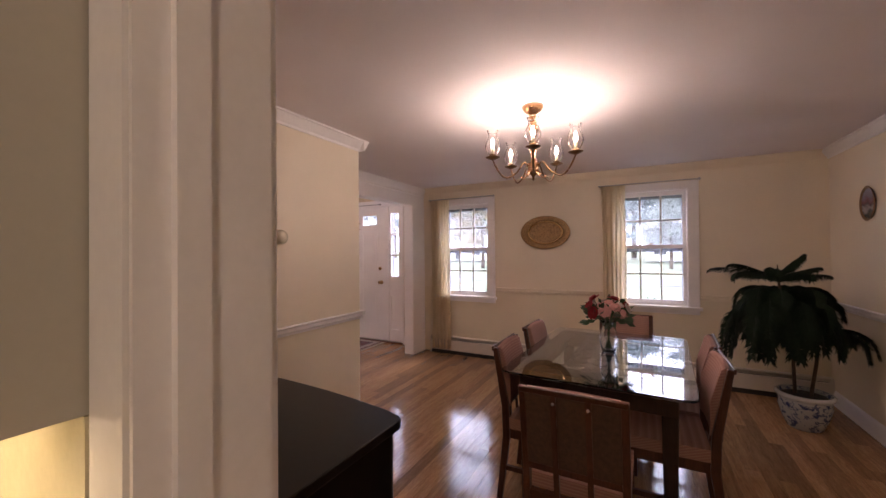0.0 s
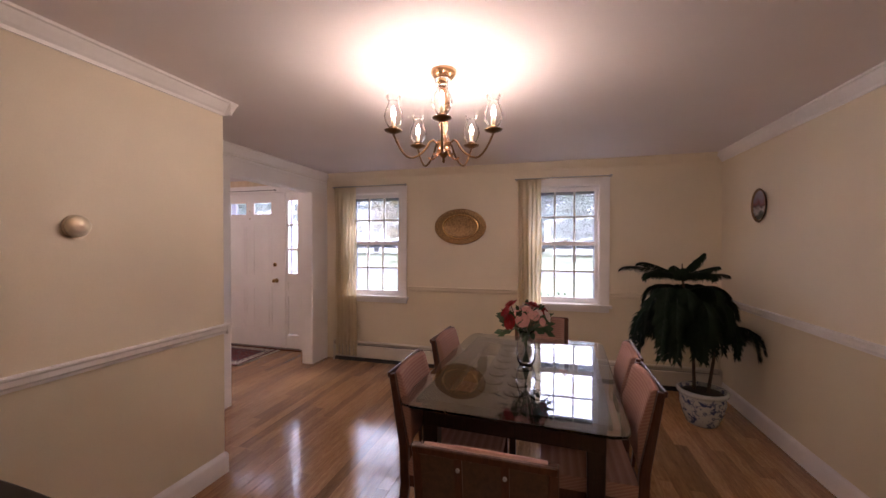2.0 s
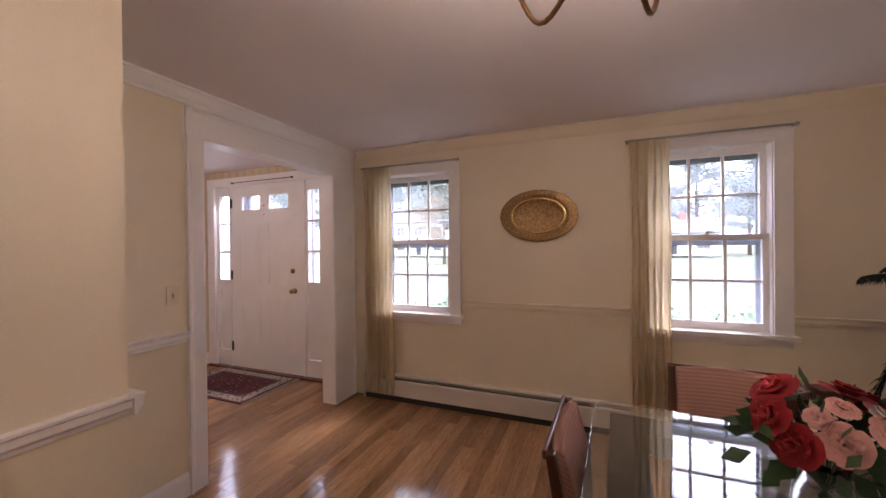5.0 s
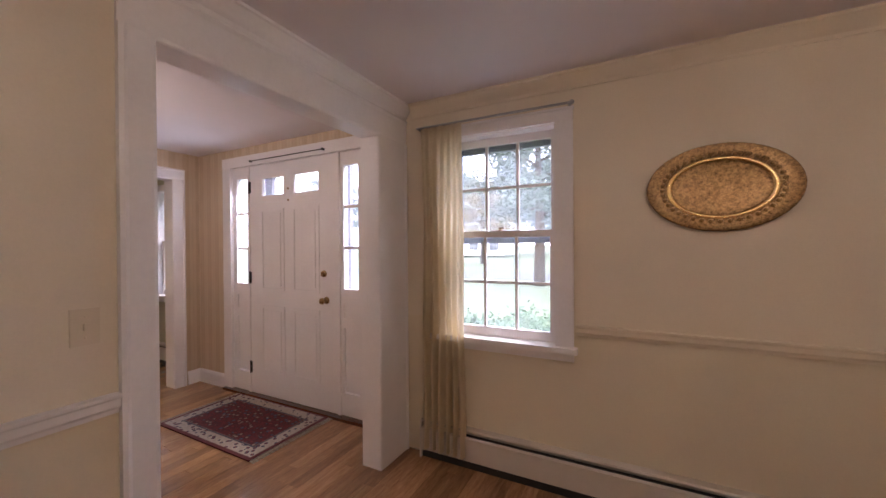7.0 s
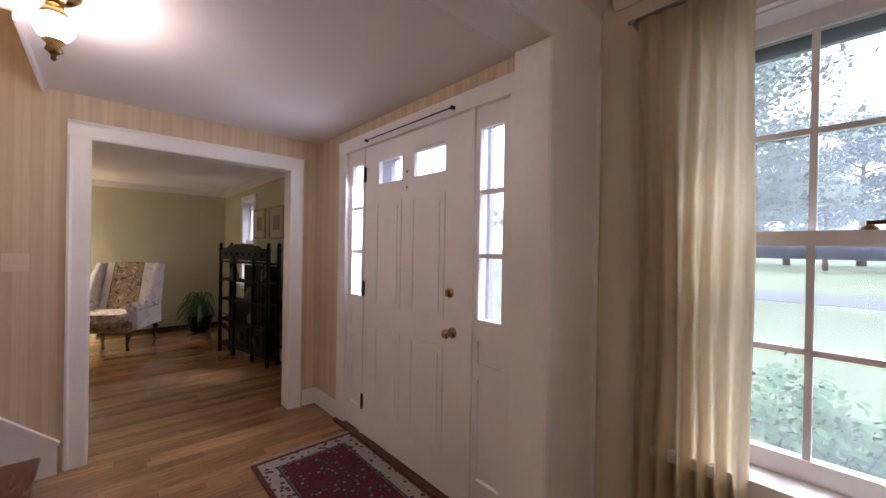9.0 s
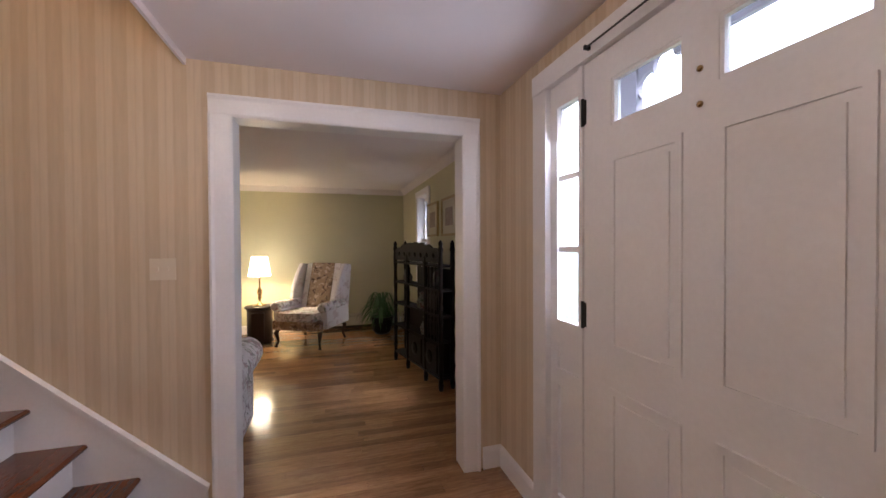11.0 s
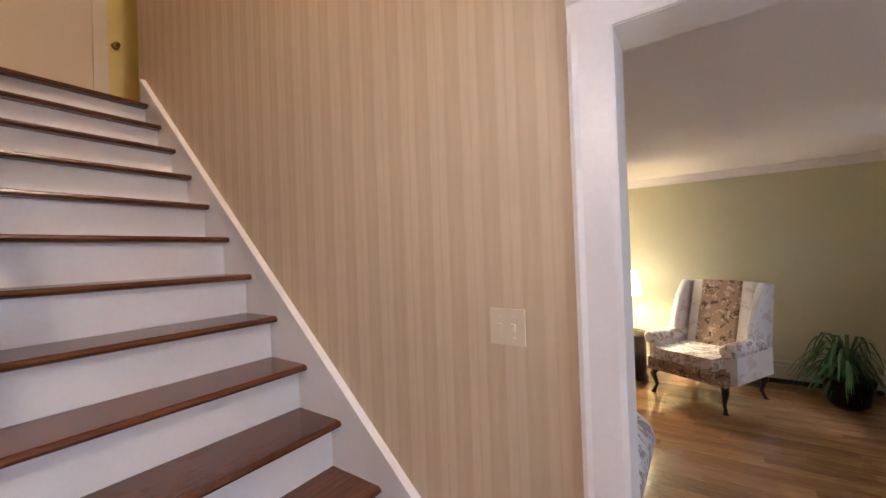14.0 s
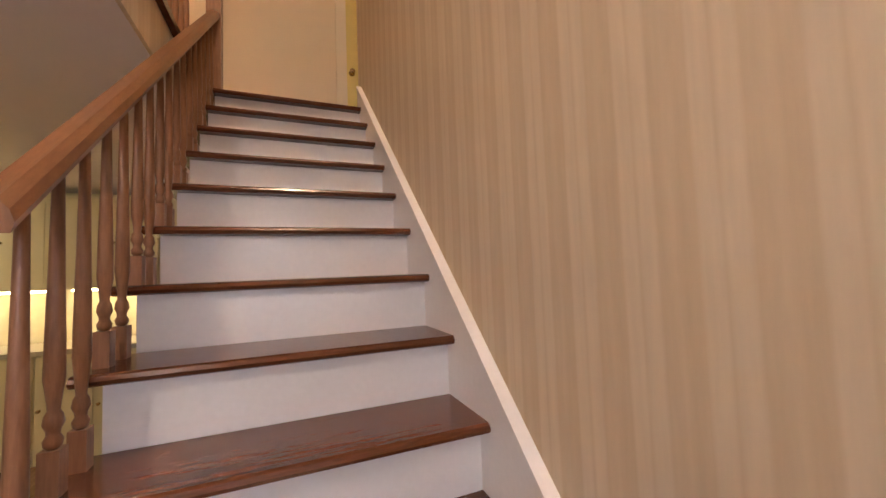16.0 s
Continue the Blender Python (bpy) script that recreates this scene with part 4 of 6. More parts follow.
bouquet = thing("bouquet", "bouquet of red and pink roses with green leaves", "flowers", m=pose(VX, VY, VZ))
for i in range(21):
    tilt = 0.15 + 1.25 * ((i + 0.5) / 21) ** 0.6
    a = 2.4 * i
    axis = Vector((math.sin(tilt) * math.cos(a), math.sin(tilt) * math.sin(a), math.cos(tilt)))
    centre = Vector((0, 0, 0.235)) + Vector((axis.x * 0.118, axis.y * 0.11, axis.z * 0.10)) * rngf.uniform(0.82, 1.18)
    kind = (red_petal, white_petal, pink_petal, pink_petal, red_petal, white_petal, white_petal, pink_petal)[i % 8]
    bm = bmesh.new()
    bloom(bm, centre, axis, rngf.uniform(0.036, 0.05) if kind is red_petal else rngf.uniform(0.022, 0.042))
    part("bloom", bm, kind, bouquet, {red_petal: "deep red rose", pink_petal: "pink rose", white_petal: "blush white flower"}[kind])
    part("stem", tube(bmesh.new(), (Vector((axis.x * 0.02, axis.y * 0.02, 0.02)), Vector((-axis.x * 0.01, -axis.y * 0.01, 0.12)), centre * 0.85 + Vector((0, 0, 0.02)), centre), 0.0025, 5), leaf_green, bouquet)
green = bmesh.new()
for i in range(90):
    a, e = rngf.uniform(0, 6.28), rngf.uniform(-0.2, 1.0)
    out = Vector((math.cos(a) * math.cos(e), math.sin(a) * math.cos(e), math.sin(e)))
    p = Vector((0, 0, 0.215)) + out * rngf.uniform(0.05, 0.135)
    tang = out.orthogonal().normalized()
    tip, size = out * 0.06 + Vector((0, 0, -0.012)), rngf.uniform(0.012, 0.02)
    v = [green.verts.new(q) for q in (p, p + tip * 0.5 + tang * size, p + tip, p + tip * 0.5 - tang * size)]
    green.faces.new(v)
part("leaves", green, leaf_green, bouquet)

# chandelier
CX, CY = -0.305, 3.14
ch = thing("chandelier", "five-arm brass chandelier with lit candle bulbs in glass chimneys", "chandelier", m=pose(CX, CY, 0))
part("canopy", lathe(bmesh.new(), ((0.012, 2.245), (0.03, 2.25), (0.055, 2.27), (0.066, 2.288), (0.066, CEIL)), 24), copper, ch)
part("stem", lathe(bmesh.new(), ((0.006, 1.93), (0.018, 1.95), (0.012, 1.98), (0.02, 2.02), (0.024, 2.05), (0.012, 2.09), (0.016, 2.12), (0.022, 2.15), (0.01, 2.19), (0.014, 2.215), (0.006, 2.25)), 14), copper, ch)
chain = bmesh.new()
for i in range(15):
    z = 1.95 + 0.02 * i
    a = 0.9 * i
    u = Vector((math.cos(a), math.sin(a), 0))
    c0 = Vector((0.02 * math.cos(i * 0.7), 0.02 * math.sin(i * 0.7), z))
    tube(chain, [c0 + 0.008 * math.cos(q) * u + Vector((0, 0, 0.014 * math.sin(q))) for q in [2 * math.pi * s / 8 for s in range(9)]], 0.002, 5)
part("chain", chain, bronze, ch, "chain links wound round the stem")
part("drum", lathe(bmesh.new(), ((0.012, 1.885), (0.036, 1.888), (0.040, 1.895), (0.034, 1.905), (0.034, 1.928), (0.040, 1.938), (0.036, 1.945), (0.012, 1.948)), 20), copper, ch, "copper drum that holds the arms")
for i in range(5):
    a = radians(104 + 72 * i)
    u = Vector((math.cos(a), math.sin(a), 0))
    curl = [u * (0.03 + 0.05 * q) + Vector((0, 0, 1.895 - 0.045 * math.sin(q * 2.2) + 0.012 * q)) for q in [j / 8 for j in range(9)]]
    part("scroll", tube(bmesh.new(), curl, (0.006, 0.0058, 0.0055, 0.005, 0.005, 0.0045, 0.0045, 0.005, 0.007), 7), copper, ch, "small copper scroll")
part("hub", lathe(bmesh.new(), ((0.004, 1.838), (0.008, 1.845), (0.006, 1.86), (0.02, 1.875), (0.03, 1.89), (0.024, 1.905), (0.034, 1.92), (0.03, 1.935), (0.012, 1.945)), 18), bronze, ch)
for i in range(5):
    a = radians(68 + 72 * i)
    u = Vector((math.cos(a), math.sin(a), 0))
    pts = []
    for s in range(15):
        q = s / 14
        r = 0.02 + 0.235 * q
        z = 1.90 + 0.05 * math.sin(min(1, q * 3.3) * math.pi) * (q < 0.31) - 0.048 * math.sin(max(0, (q - 0.3) / 0.7) * math.pi) * (q >= 0.3) + 0.062 * max(0, (q - 0.62) / 0.38) ** 2
        pts.append(u * r + Vector((0, 0, z)))
    arm = part("arm", tube(bmesh.new(), pts, 0.0055, 8), bronze, ch)
    e = pts[-1]
    part("drip_pan", lathe(bmesh.new(), ((0.008, 0), (0.022, 0.006), (0.042, 0.014), (0.044, 0.018), (0.02, 0.016), (0.019, 0.034), (0.006, 0.035)), 18, e), bronze, arm)
    part("candle", lathe(bmesh.new(), ((0.0105, 0.03), (0.0105, 0.075), (0.004, 0.077)), 10, e), plain("candle_sleeve", (0.75, 0.68, 0.52), 0.5, vary=0.03) if i == 0 else bpy.data.materials["candle_sleeve"], arm)
    part("bulb", lathe(bmesh.new(), ((0.005, 0.076), (0.011, 0.088), (0.0125, 0.10), (0.008, 0.122), (0.002, 0.137)), 10, e), bulb_glow, arm, "lit candle bulb")
    chimney = lathe(bmesh.new(), ((0.024, 0.036), (0.038, 0.06), (0.045, 0.085), (0.038, 0.115), (0.026, 0.14), (0.024, 0.155), (0.034, 0.18), (0.036, 0.181), (0.0255, 0.155), (0.0275, 0.14), (0.0395, 0.115), (0.0465, 0.085), (0.0395, 0.06), (0.0255, 0.035)), 20, e, caps=False)
    part("chimney", chimney, thin_glass, arm, "clear glass chimney with a flared lip").visible_shadow = False

# potted pine in the corner
pot = thing("planter", "blue and white porcelain planter on the floor", "planter", m=pose(1.40, 4.74, 0) @ Matrix.Diagonal((0.87, 0.87, 0.87, 1)))
part("bowl", lathe(bmesh.new(), ((0.11, 0), (0.125, 0.01), (0.16, 0.10), (0.185, 0.2), (0.182, 0.26), (0.176, 0.275), (0.196, 0.285), (0.200, 0.305), (0.192, 0.315), (0.172, 0.31), (0.168, 0.25), (0.02, 0.245)), 32), porcelain, pot)
part("rim_band", lathe(bmesh.new(), ((0.186, 0.276), (0.203, 0.284), (0.207, 0.305), (0.196, 0.318), (0.186, 0.317)), 32, caps=False), plain("porcelain_rim", (0.60, 0.60, 0.57), 0.15, vary=0.08, scale=30), pot)
part("soil", lathe(bmesh.new(), ((0.166, 0.246), (0.166, 0.285), (0.10, 0.297), (0.01, 0.302)), 20), soil, pot)
plant = thing("potted_pine", "dark green potted pine with drooping fronds", "plant", m=pose(1.40, 4.74, 0.259) @ Matrix.Diagonal((1, 1, 1.035, 1)))
rngp = random.Random(5)
part("trunk", tube(bmesh.new(), ((-0.05, 0.02, 0), (-0.06, 0.01, 0.25), (-0.10, 0, 0.55), (-0.145, 0, 0.85), (-0.15, 0, 0.98)), (0.013, 0.012, 0.011, 0.009, 0.004), 8), bark, plant)
part("trunk", tube(bmesh.new(), ((0.03, -0.03, 0), (0.065, -0.03, 0.25), (0.08, -0.02, 0.45), (0.05, 0, 0.6)), (0.013, 0.012, 0.010, 0.005), 8), bark, plant)


def pine_frond(root, heading, reach, rise, droop, width, dense):
    bm = bmesh.new()
    pts = []
    n = 14
    out = Vector((math.cos(heading), math.sin(heading), 0))
    side = Vector((-out.y, out.x, 0))
    for i in range(n + 1):
        s = i / n
        pts.append(Vector(root) + out * reach * math.sin(s * 1.45) / math.sin(1.45) + Vector((0, 0, rise * s - droop * s * s * s)) + side * 0.02 * math.sin(4 * s + heading))
    tube(bm, pts, [0.005 * (1 - 0.75 * i / n) for i in range(n + 1)], 5)
    for i in range(1, n + 1):
        for _ in range(dense):
            s = rngp.random()
            p = pts[i - 1].lerp(pts[i], s)
            wide = width * (1 - 0.55 * abs(2 * i / n - 0.9)) * rngp.uniform(0.6, 1.15)
            sgn = rngp.choice((-1, 1))
            way = (side * sgn * rngp.uniform(0.5, 1.0) + out * rngp.uniform(0.1, 0.7) + Vector((0, 0, -rngp.uniform(0.3, 1.3)))).normalized()
            across = way.cross(out).normalized() * rngp.uniform(0.0028, 0.005)
            a, b, c = p, p + way * wide * 0.55, p + way * wide + Vector((0, 0, -0.25 * wide))
            v = [bm.verts.new(q) for q in (a - across * 0.5, a + across * 0.5, b + across, b - across, c)]
            bm.faces.new(v[:4]), bm.faces.new((v[3], v[2], v[4]))
    return bm


TUFT = Vector((-0.147, 0, 0.88))
for heading, reach, rise, droop in ((3.05, 0.46, 0.16, 0.12), (3.75, 0.42, 0.13, 0.14), (2.5, 0.36, 0.2, 0.12), (0.1, 0.26, 0.13, 0.05), (-0.5, 0.30, 0.07, 0.05), (0.7, 0.24, 0.24, 0.06), (-1.3, 0.34, 0.12, 0.12), (1.6, 0.30, 0.16, 0.12), (4.4, 0.36, 0.18, 0.14)):
    part("frond", pine_frond(TUFT, heading, reach, rise, droop, 0.068, 34), pine, plant)
for lvl, (z, n, reach, droop) in enumerate(((0.77, 11, 0.27, 0.30), (0.70, 12, 0.33, 0.40), (0.62, 12, 0.36, 0.46), (0.54, 11, 0.33, 0.40), (0.48, 9, 0.24, 0.26))):
    for i in range(n):
        h = 2 * math.pi * (i + 0.37 * lvl) / n + rngp.uniform(-0.2, 0.2)
        long = rngp.uniform(0.8, 1.12) * (1.06 if math.cos(h) < -0.2 else 0.94)
        drop = droop * rngp.uniform(0.75, 1.1) * (1.2 if math.cos(h) < -0.5 else 0.8 if math.cos(h) > 0.4 else 1.0)
        part("frond", pine_frond((-0.12 + 0.02 * math.cos(h), 0.02 * math.sin(h), z), h, reach * long, 0.14, drop, 0.125, 60), pine, plant)
for heading, reach, drop in ((-0.15, 0.33, 0.25), (-0.7, 0.30, 0.27), (0.5, 0.28, 0.22), (-1.3, 0.24, 0.25)):
    part("frond", pine_frond((0.06, 0, 0.49), heading, reach, 0.09, drop, 0.10, 44), pine, plant)

# wall pieces
tray_gold = plain("chased_brass", (0.29, 0.18, 0.085), 0.40, 1.0, vary=0.8, scale=70, grain=190, bump=1.0)
tray = thing("brass_tray", "oval chased brass tray hung on the wall", "wall tray", m=pose(-0.752, WIN_Y - 0.002, 1.625, 90, 0, 0))
part("rim", lathe(bmesh.new(), ((0.195, 0.016), (0.20, 0.018), (0.235, 0.024), (0.292, 0.030), (0.298, 0.028), (0.298, 0.022), (0.235, 0.016), (0.20, 0.004)), 64, sy=0.68, caps=False), tray_gold, tray)
part("well", lathe(bmesh.new(), ((0.205, 0.001), (0.205, 0.018), (0.196, 0.012), (0.18, 0.008), (0.02, 0.007)), 64, sy=0.66), tray_gold, tray)
part("polished_ring", lathe(bmesh.new(), ((0.190, 0.012), (0.195, 0.022), (0.206, 0.0245), (0.216, 0.018)), 64, sy=0.665, caps=False), plain("polished_brass", (0.85, 0.60, 0.28), 0.24, 1.0, vary=0.12, scale=30), tray)
for i in range(40):
    a = 2 * math.pi * i / 40
    part("boss", lathe(bmesh.new(), ((0.013, 0), (0.010, 0.005), (0.003, 0.007)), 8) if i == 0 else bpy.data.meshes["boss"], tray_gold, tray).location = (0.232 * math.cos(a), 0.68 * 0.232 * math.sin(a) , 0.021)

picture = Paint("painted_landscape", 0.18)
split = picture.n.new("ShaderNodeSeparateXYZ")
picture.l.new(picture.coord, split.inputs[0])
height = picture.math("ADD", picture.math("MULTIPLY", split.outputs[0], 3.6), picture.math("MULTIPLY", picture.noise(14, 4), 0.55))
picture.colour(picture.ramp(height, (0.0, (0.06, 0.07, 0.07)), (0.14, (0.38, 0.34, 0.34)), (0.24, (0.10, 0.07, 0.08)), (0.34, (0.20, 0.08, 0.09)), (0.46, (0.22, 0.17, 0.22)), (0.72, (0.28, 0.25, 0.31))))
plate = thing("wall_plate", "oval porcelain plate with a painted landscape", "wall plate", m=pose(RIGHT - 0.002, 4.79, 1.735, 0, -90, 0))
part("rim", lathe(bmesh.new(), ((0.112, 0.002), (0.128, 0.012), (0.132, 0.015), (0.128, 0.018), (0.113, 0.009)), 40, sy=0.8, caps=False), bronze, plate)
part("face", lathe(bmesh.new(), ((0.118, 0.001), (0.118, 0.010), (0.10, 0.007), (0.01, 0.006)), 40, sy=0.8), picture.mat, plate, "purple and cream landscape")

thermostat = thing("thermostat", "round pale metal thermostat dome on the wall", "thermostat", m=pose(JOG, 2.42, 1.50, 0, 90, 0))
part("base", lathe(bmesh.new(), ((0.048, 0.0), (0.048, 0.008), (0.044, 0.012), (0.01, 0.012)), 28), switch_ivory, thermostat)
part("dome", lathe(bmesh.new(), ((0.044, 0.01), (0.046, 0.022), (0.040, 0.036), (0.026, 0.045), (0.004, 0.048)), 28), plain("pale_gold_metal", (0.62, 0.55, 0.42), 0.3, 0.4, vary=0.06), thermostat)


def switch_plate(m, gangs, label):
    t = thing("light_switch", label, "light switch", "light switches", m=m)
    w = 0.033 + 0.042 * (gangs - 1) / 2
    part("plate", rounded(-w, -0.052, 0, w, 0.052, 0.005, 0.002), switch_ivory, t)
    for i in range(gangs):
        x = 0.042 * (i - (gangs - 1) / 2)
        part("toggle", rounded(x - 0.005, -0.010, 0.004, x + 0.005, 0.010, 0.016, 0.001, 1), switch_ivory, t)
        for y in (-0.03, 0.03):
            part("screw", lathe(bmesh.new(), ((0.0032, 0.0045), (0.0032, 0.006), (0.001, 0.0065)), 8, (x, y, 0)), switch_ivory, t)


switch_plate(pose(HALL_W, 3.79, 1.268) @ pose(0, 0, 0, 90, 0, 90), 2, "ivory double light switch on striped wallpaper")
switch_plate(pose(DIN, 3.79, 1.14) @ pose(0, 0, 0, 90, 0, 90), 1, "ivory light switch beside the hall opening")

# bow-fronted sideboard
board = thing("sideboard", "black lacquered bow-fronted sideboard against the wall", "sideboard", m=pose(-1.04, 1.165, 0))


def bow(half, depth, swell=0.07, corner=0.035):
    """Straight at the wall and the sides, with a gently bowed front and rounded corners."""
    def front(x):
        return depth - swell * (x / half) ** 2
    pts = [(half, 0.0)]
    for i in range(6):
        a = math.pi / 2 * i / 5
        pts.append((half - corner * (1 - math.cos(a)), front(half) - corner * (1 - math.sin(a))))
    pts += [(half * (0.9 - 1.8 * i / 20), front(half * (0.9 - 1.8 * i / 20))) for i in range(21)]
    for i in range(6):
        a = math.pi / 2 * (1 - i / 5)
        pts.append((-half + corner * (1 - math.cos(a)), front(half) - corner * (1 - math.sin(a))))
    return pts + [(-half, 0.0)]


part("top", bevelled(prism(bmesh.new(), bow(0.682, 0.68), "z", 0.872, 0.90), 0.004, 2), black_wood, board)
part("body", prism(bmesh.new(), bow(0.665, 0.662), "z", 0.09, 0.8715), black_wood, board)
part("plinth", prism(bmesh.new(), bow(0.65, 0.645), "z", 0.0, 0.0895), black_wood, board)
for i, x in enumerate((-0.30, 0.0, 0.30)):
    y = 0.662 - 0.07 * (x / 0.665) ** 2
    part("drawer_pull", lathe(bmesh.new(), ((0.006, 0), (0.006, 0.014), (0.014, 0.02), (0.012, 0.028), (0.003, 0.03)), 12), brass, board, "brass drawer pull").matrix_basis = pose(x, y - 0.004, 0.74, -90, 0, 0)
dish = thing("glass_plate", "gold-rimmed glass plate on the sideboard", "plate", m=pose(-1.02, 1.50, 0.9))
part("plate", lathe(bmesh.new(), ((0.06, 0), (0.10, 0.006), (0.135, 0.014), (0.137, 0.017), (0.10, 0.010), (0.01, 0.006)), 32), clear_glass, dish)
part("gold_rim", lathe(bmesh.new(), ((0.135, 0.012), (0.138, 0.014), (0.138, 0.0165), (0.135, 0.0165)), 32, caps=False), brass, dish)
cut = thing("crystal_vase", "ribbed cut crystal vase on a glass plate", "vase", m=pose(-1.02, 1.50, 0.909))
ribs = [(0.03, 0.0)]
for i in range(9):
    z = 0.01 + 0.028 * i
    ribs += [(0.046, z), (0.053, z + 0.012), (0.046, z + 0.024)]
ribs += [(0.05, 0.262), (0.045, 0.27), (0.04, 0.03), (0.005, 0.02)]
ribbed = lathe(bmesh.new(), ribs, 20)
bmesh.ops.recalc_face_normals(ribbed, faces=ribbed.faces)
part("ribbed_glass", ribbed, glassy("cut_crystal", (1, 1, 1), 0.0, 1.2), cut)

# ---- hall ----
hl = thing("hall_ceiling_light", "brass ceiling light with a lit glass globe", "ceiling light", m=pose(-3.82, 4.02, 0))
part("canopy", lathe(bmesh.new(), ((0.02, 2.255), (0.05, 2.265), (0.075, 2.285), (0.078, CEIL)), 24), brass, hl)
part("collar", lathe(bmesh.new(), ((0.02, 2.20), (0.04, 2.21), (0.032, 2.23), (0.02, 2.256)), 18), brass, hl)
part("globe", lathe(bmesh.new(), ((0.022, 2.125), (0.044, 2.135), (0.056, 2.16), (0.054, 2.185), (0.036, 2.205)), 20), globe_glow, hl, "lit frosted globe")
part("gallery", lathe(bmesh.new(), ((0.012, 2.07), (0.026, 2.082), (0.018, 2.10), (0.03, 2.115), (0.03, 2.126), (0.01, 2.127)), 18), brass, hl)
part("finial", lathe(bmesh.new(), ((0.003, 2.045), (0.009, 2.052), (0.007, 2.062), (0.012, 2.071)), 12), bronze, hl)

rug_mat = Paint("persian_rug_wool", 0.95)
split = rug_mat.n.new("ShaderNodeSeparateXYZ")
rug_mat.l.new(rug_mat.coord, split.inputs[0])
HX, HY = 0.545, 0.345
edge = rug_mat.math("MINIMUM", rug_mat.math("SUBTRACT", HX, rug_mat.math("ABSOLUTE", split.outputs[0])), rug_mat.math("SUBTRACT", HY, rug_mat.math("ABSOLUTE", split.outputs[1])))
cells = rug_mat.node("ShaderNodeTexVoronoi", Scale=28.0)
rug_mat.l.new(rug_mat.coord, cells.inputs["Vector"])
cells2 = rug_mat.node("ShaderNodeTexVoronoi", Scale=25.0)
rug_mat.l.new(rug_mat.coord, cells2.inputs["Vector"])
tint = rug_mat.n.new("ShaderNodeSeparateColor")
rug_mat.l.new(cells.outputs["Color"], tint.inputs[0])
motif = rug_mat.ramp(tint.outputs[0], (0.0, (0.26, 0.20, 0.16)), (0.34, (0.22, 0.165, 0.13)), (0.38, (0.19, 0.02, 0.025)), (0.68, (0.16, 0.018, 0.022)), (0.72, (0.07, 0.08, 0.13)))
ground_tone = rug_mat.ramp(cells.outputs["Distance"], (0.34, (0.022, 0.012, 0.022)), (0.42, (0.065, 0.010, 0.014)), (0.8, (0.12, 0.013, 0.018)))
field = rug_mat.mix(motif, ground_tone, rug_mat.ramp(cells.outputs["Distance"], (0.30, 0.0), (0.34, 1.0)))
border = rug_mat.ramp(cells2.outputs["Distance"], (0.16, (0.16, 0.02, 0.03)), (0.22, (0.03, 0.035, 0.07)), (0.32, (0.03, 0.035, 0.07)), (0.36, (0.42, 0.37, 0.32)), (0.8, (0.36, 0.31, 0.26)))
inside = rug_mat.ramp(edge, (0.125, 0.0), (0.130, 1.0))
band = rug_mat.mix(rug_mat.mix(border, field, inside), (0.03, 0.035, 0.06), rug_mat.ramp(edge, (0.112, 0.0), (0.115, 1.0), (0.124, 1.0), (0.128, 0.0)))
band = rug_mat.mix(band, (0.10, 0.014, 0.018), rug_mat.ramp(edge, (0.0, 1.0), (0.024, 1.0), (0.030, 0.0)))
pile = rug_mat.noise(260, 2)
rug_mat.colour(rug_mat.mix(band, rug_mat.ramp(pile, (0.3, 0.7), (0.7, 1.15)), 0.8, "MULTIPLY")).bump(pile, 0.6, 0.002)
rug = thing("entry_rug", "small dark red Persian rug with a cream border", "rug", m=pose(-3.83, 5.198, 0.0005, 0, 0, -0.5))
part("rug_body", rounded(-HX, -HY, 0, HX, HY, 0.010, 0.003), rug_mat.mat, rug)
fringe_mat = plain("rug_fringe_cotton", (0.42, 0.36, 0.28), 0.9, vary=0.15, scale=60)
for sgn in (-1, 1):
    fr = bmesh.new()
    for i in range(90):
        y = -HY + 2 * HY * (i + 0.5) / 90
        x = sgn * HX
        tube(fr, ((x, y, 0.006), (x + sgn * 0.02, y + rngp.uniform(-0.003, 0.003), 0.004), (x + sgn * 0.045, y + rngp.uniform(-0.006, 0.006), 0.003)), 0.0022, 4)
    part("fringe", fr, fringe_mat, rug, "cream cotton fringe")

# ---- living room ----
florals = flowered("grey_floral_cloth", (0.86, 0.83, 0.84), ((0.44, 0.36, 0.40), (0.56, 0.42, 0.42), (0.34, 0.36, 0.32)), 11.0)
pale_cloth = flowered("pale_floral_cloth", (0.90, 0.86, 0.88), ((0.76, 0.68, 0.70),), 9.0)
toile = flowered("brown_toile_cloth", (0.36, 0.25, 0.18), ((0.12, 0.075, 0.06), (0.62, 0.50, 0.42)), 15.0)


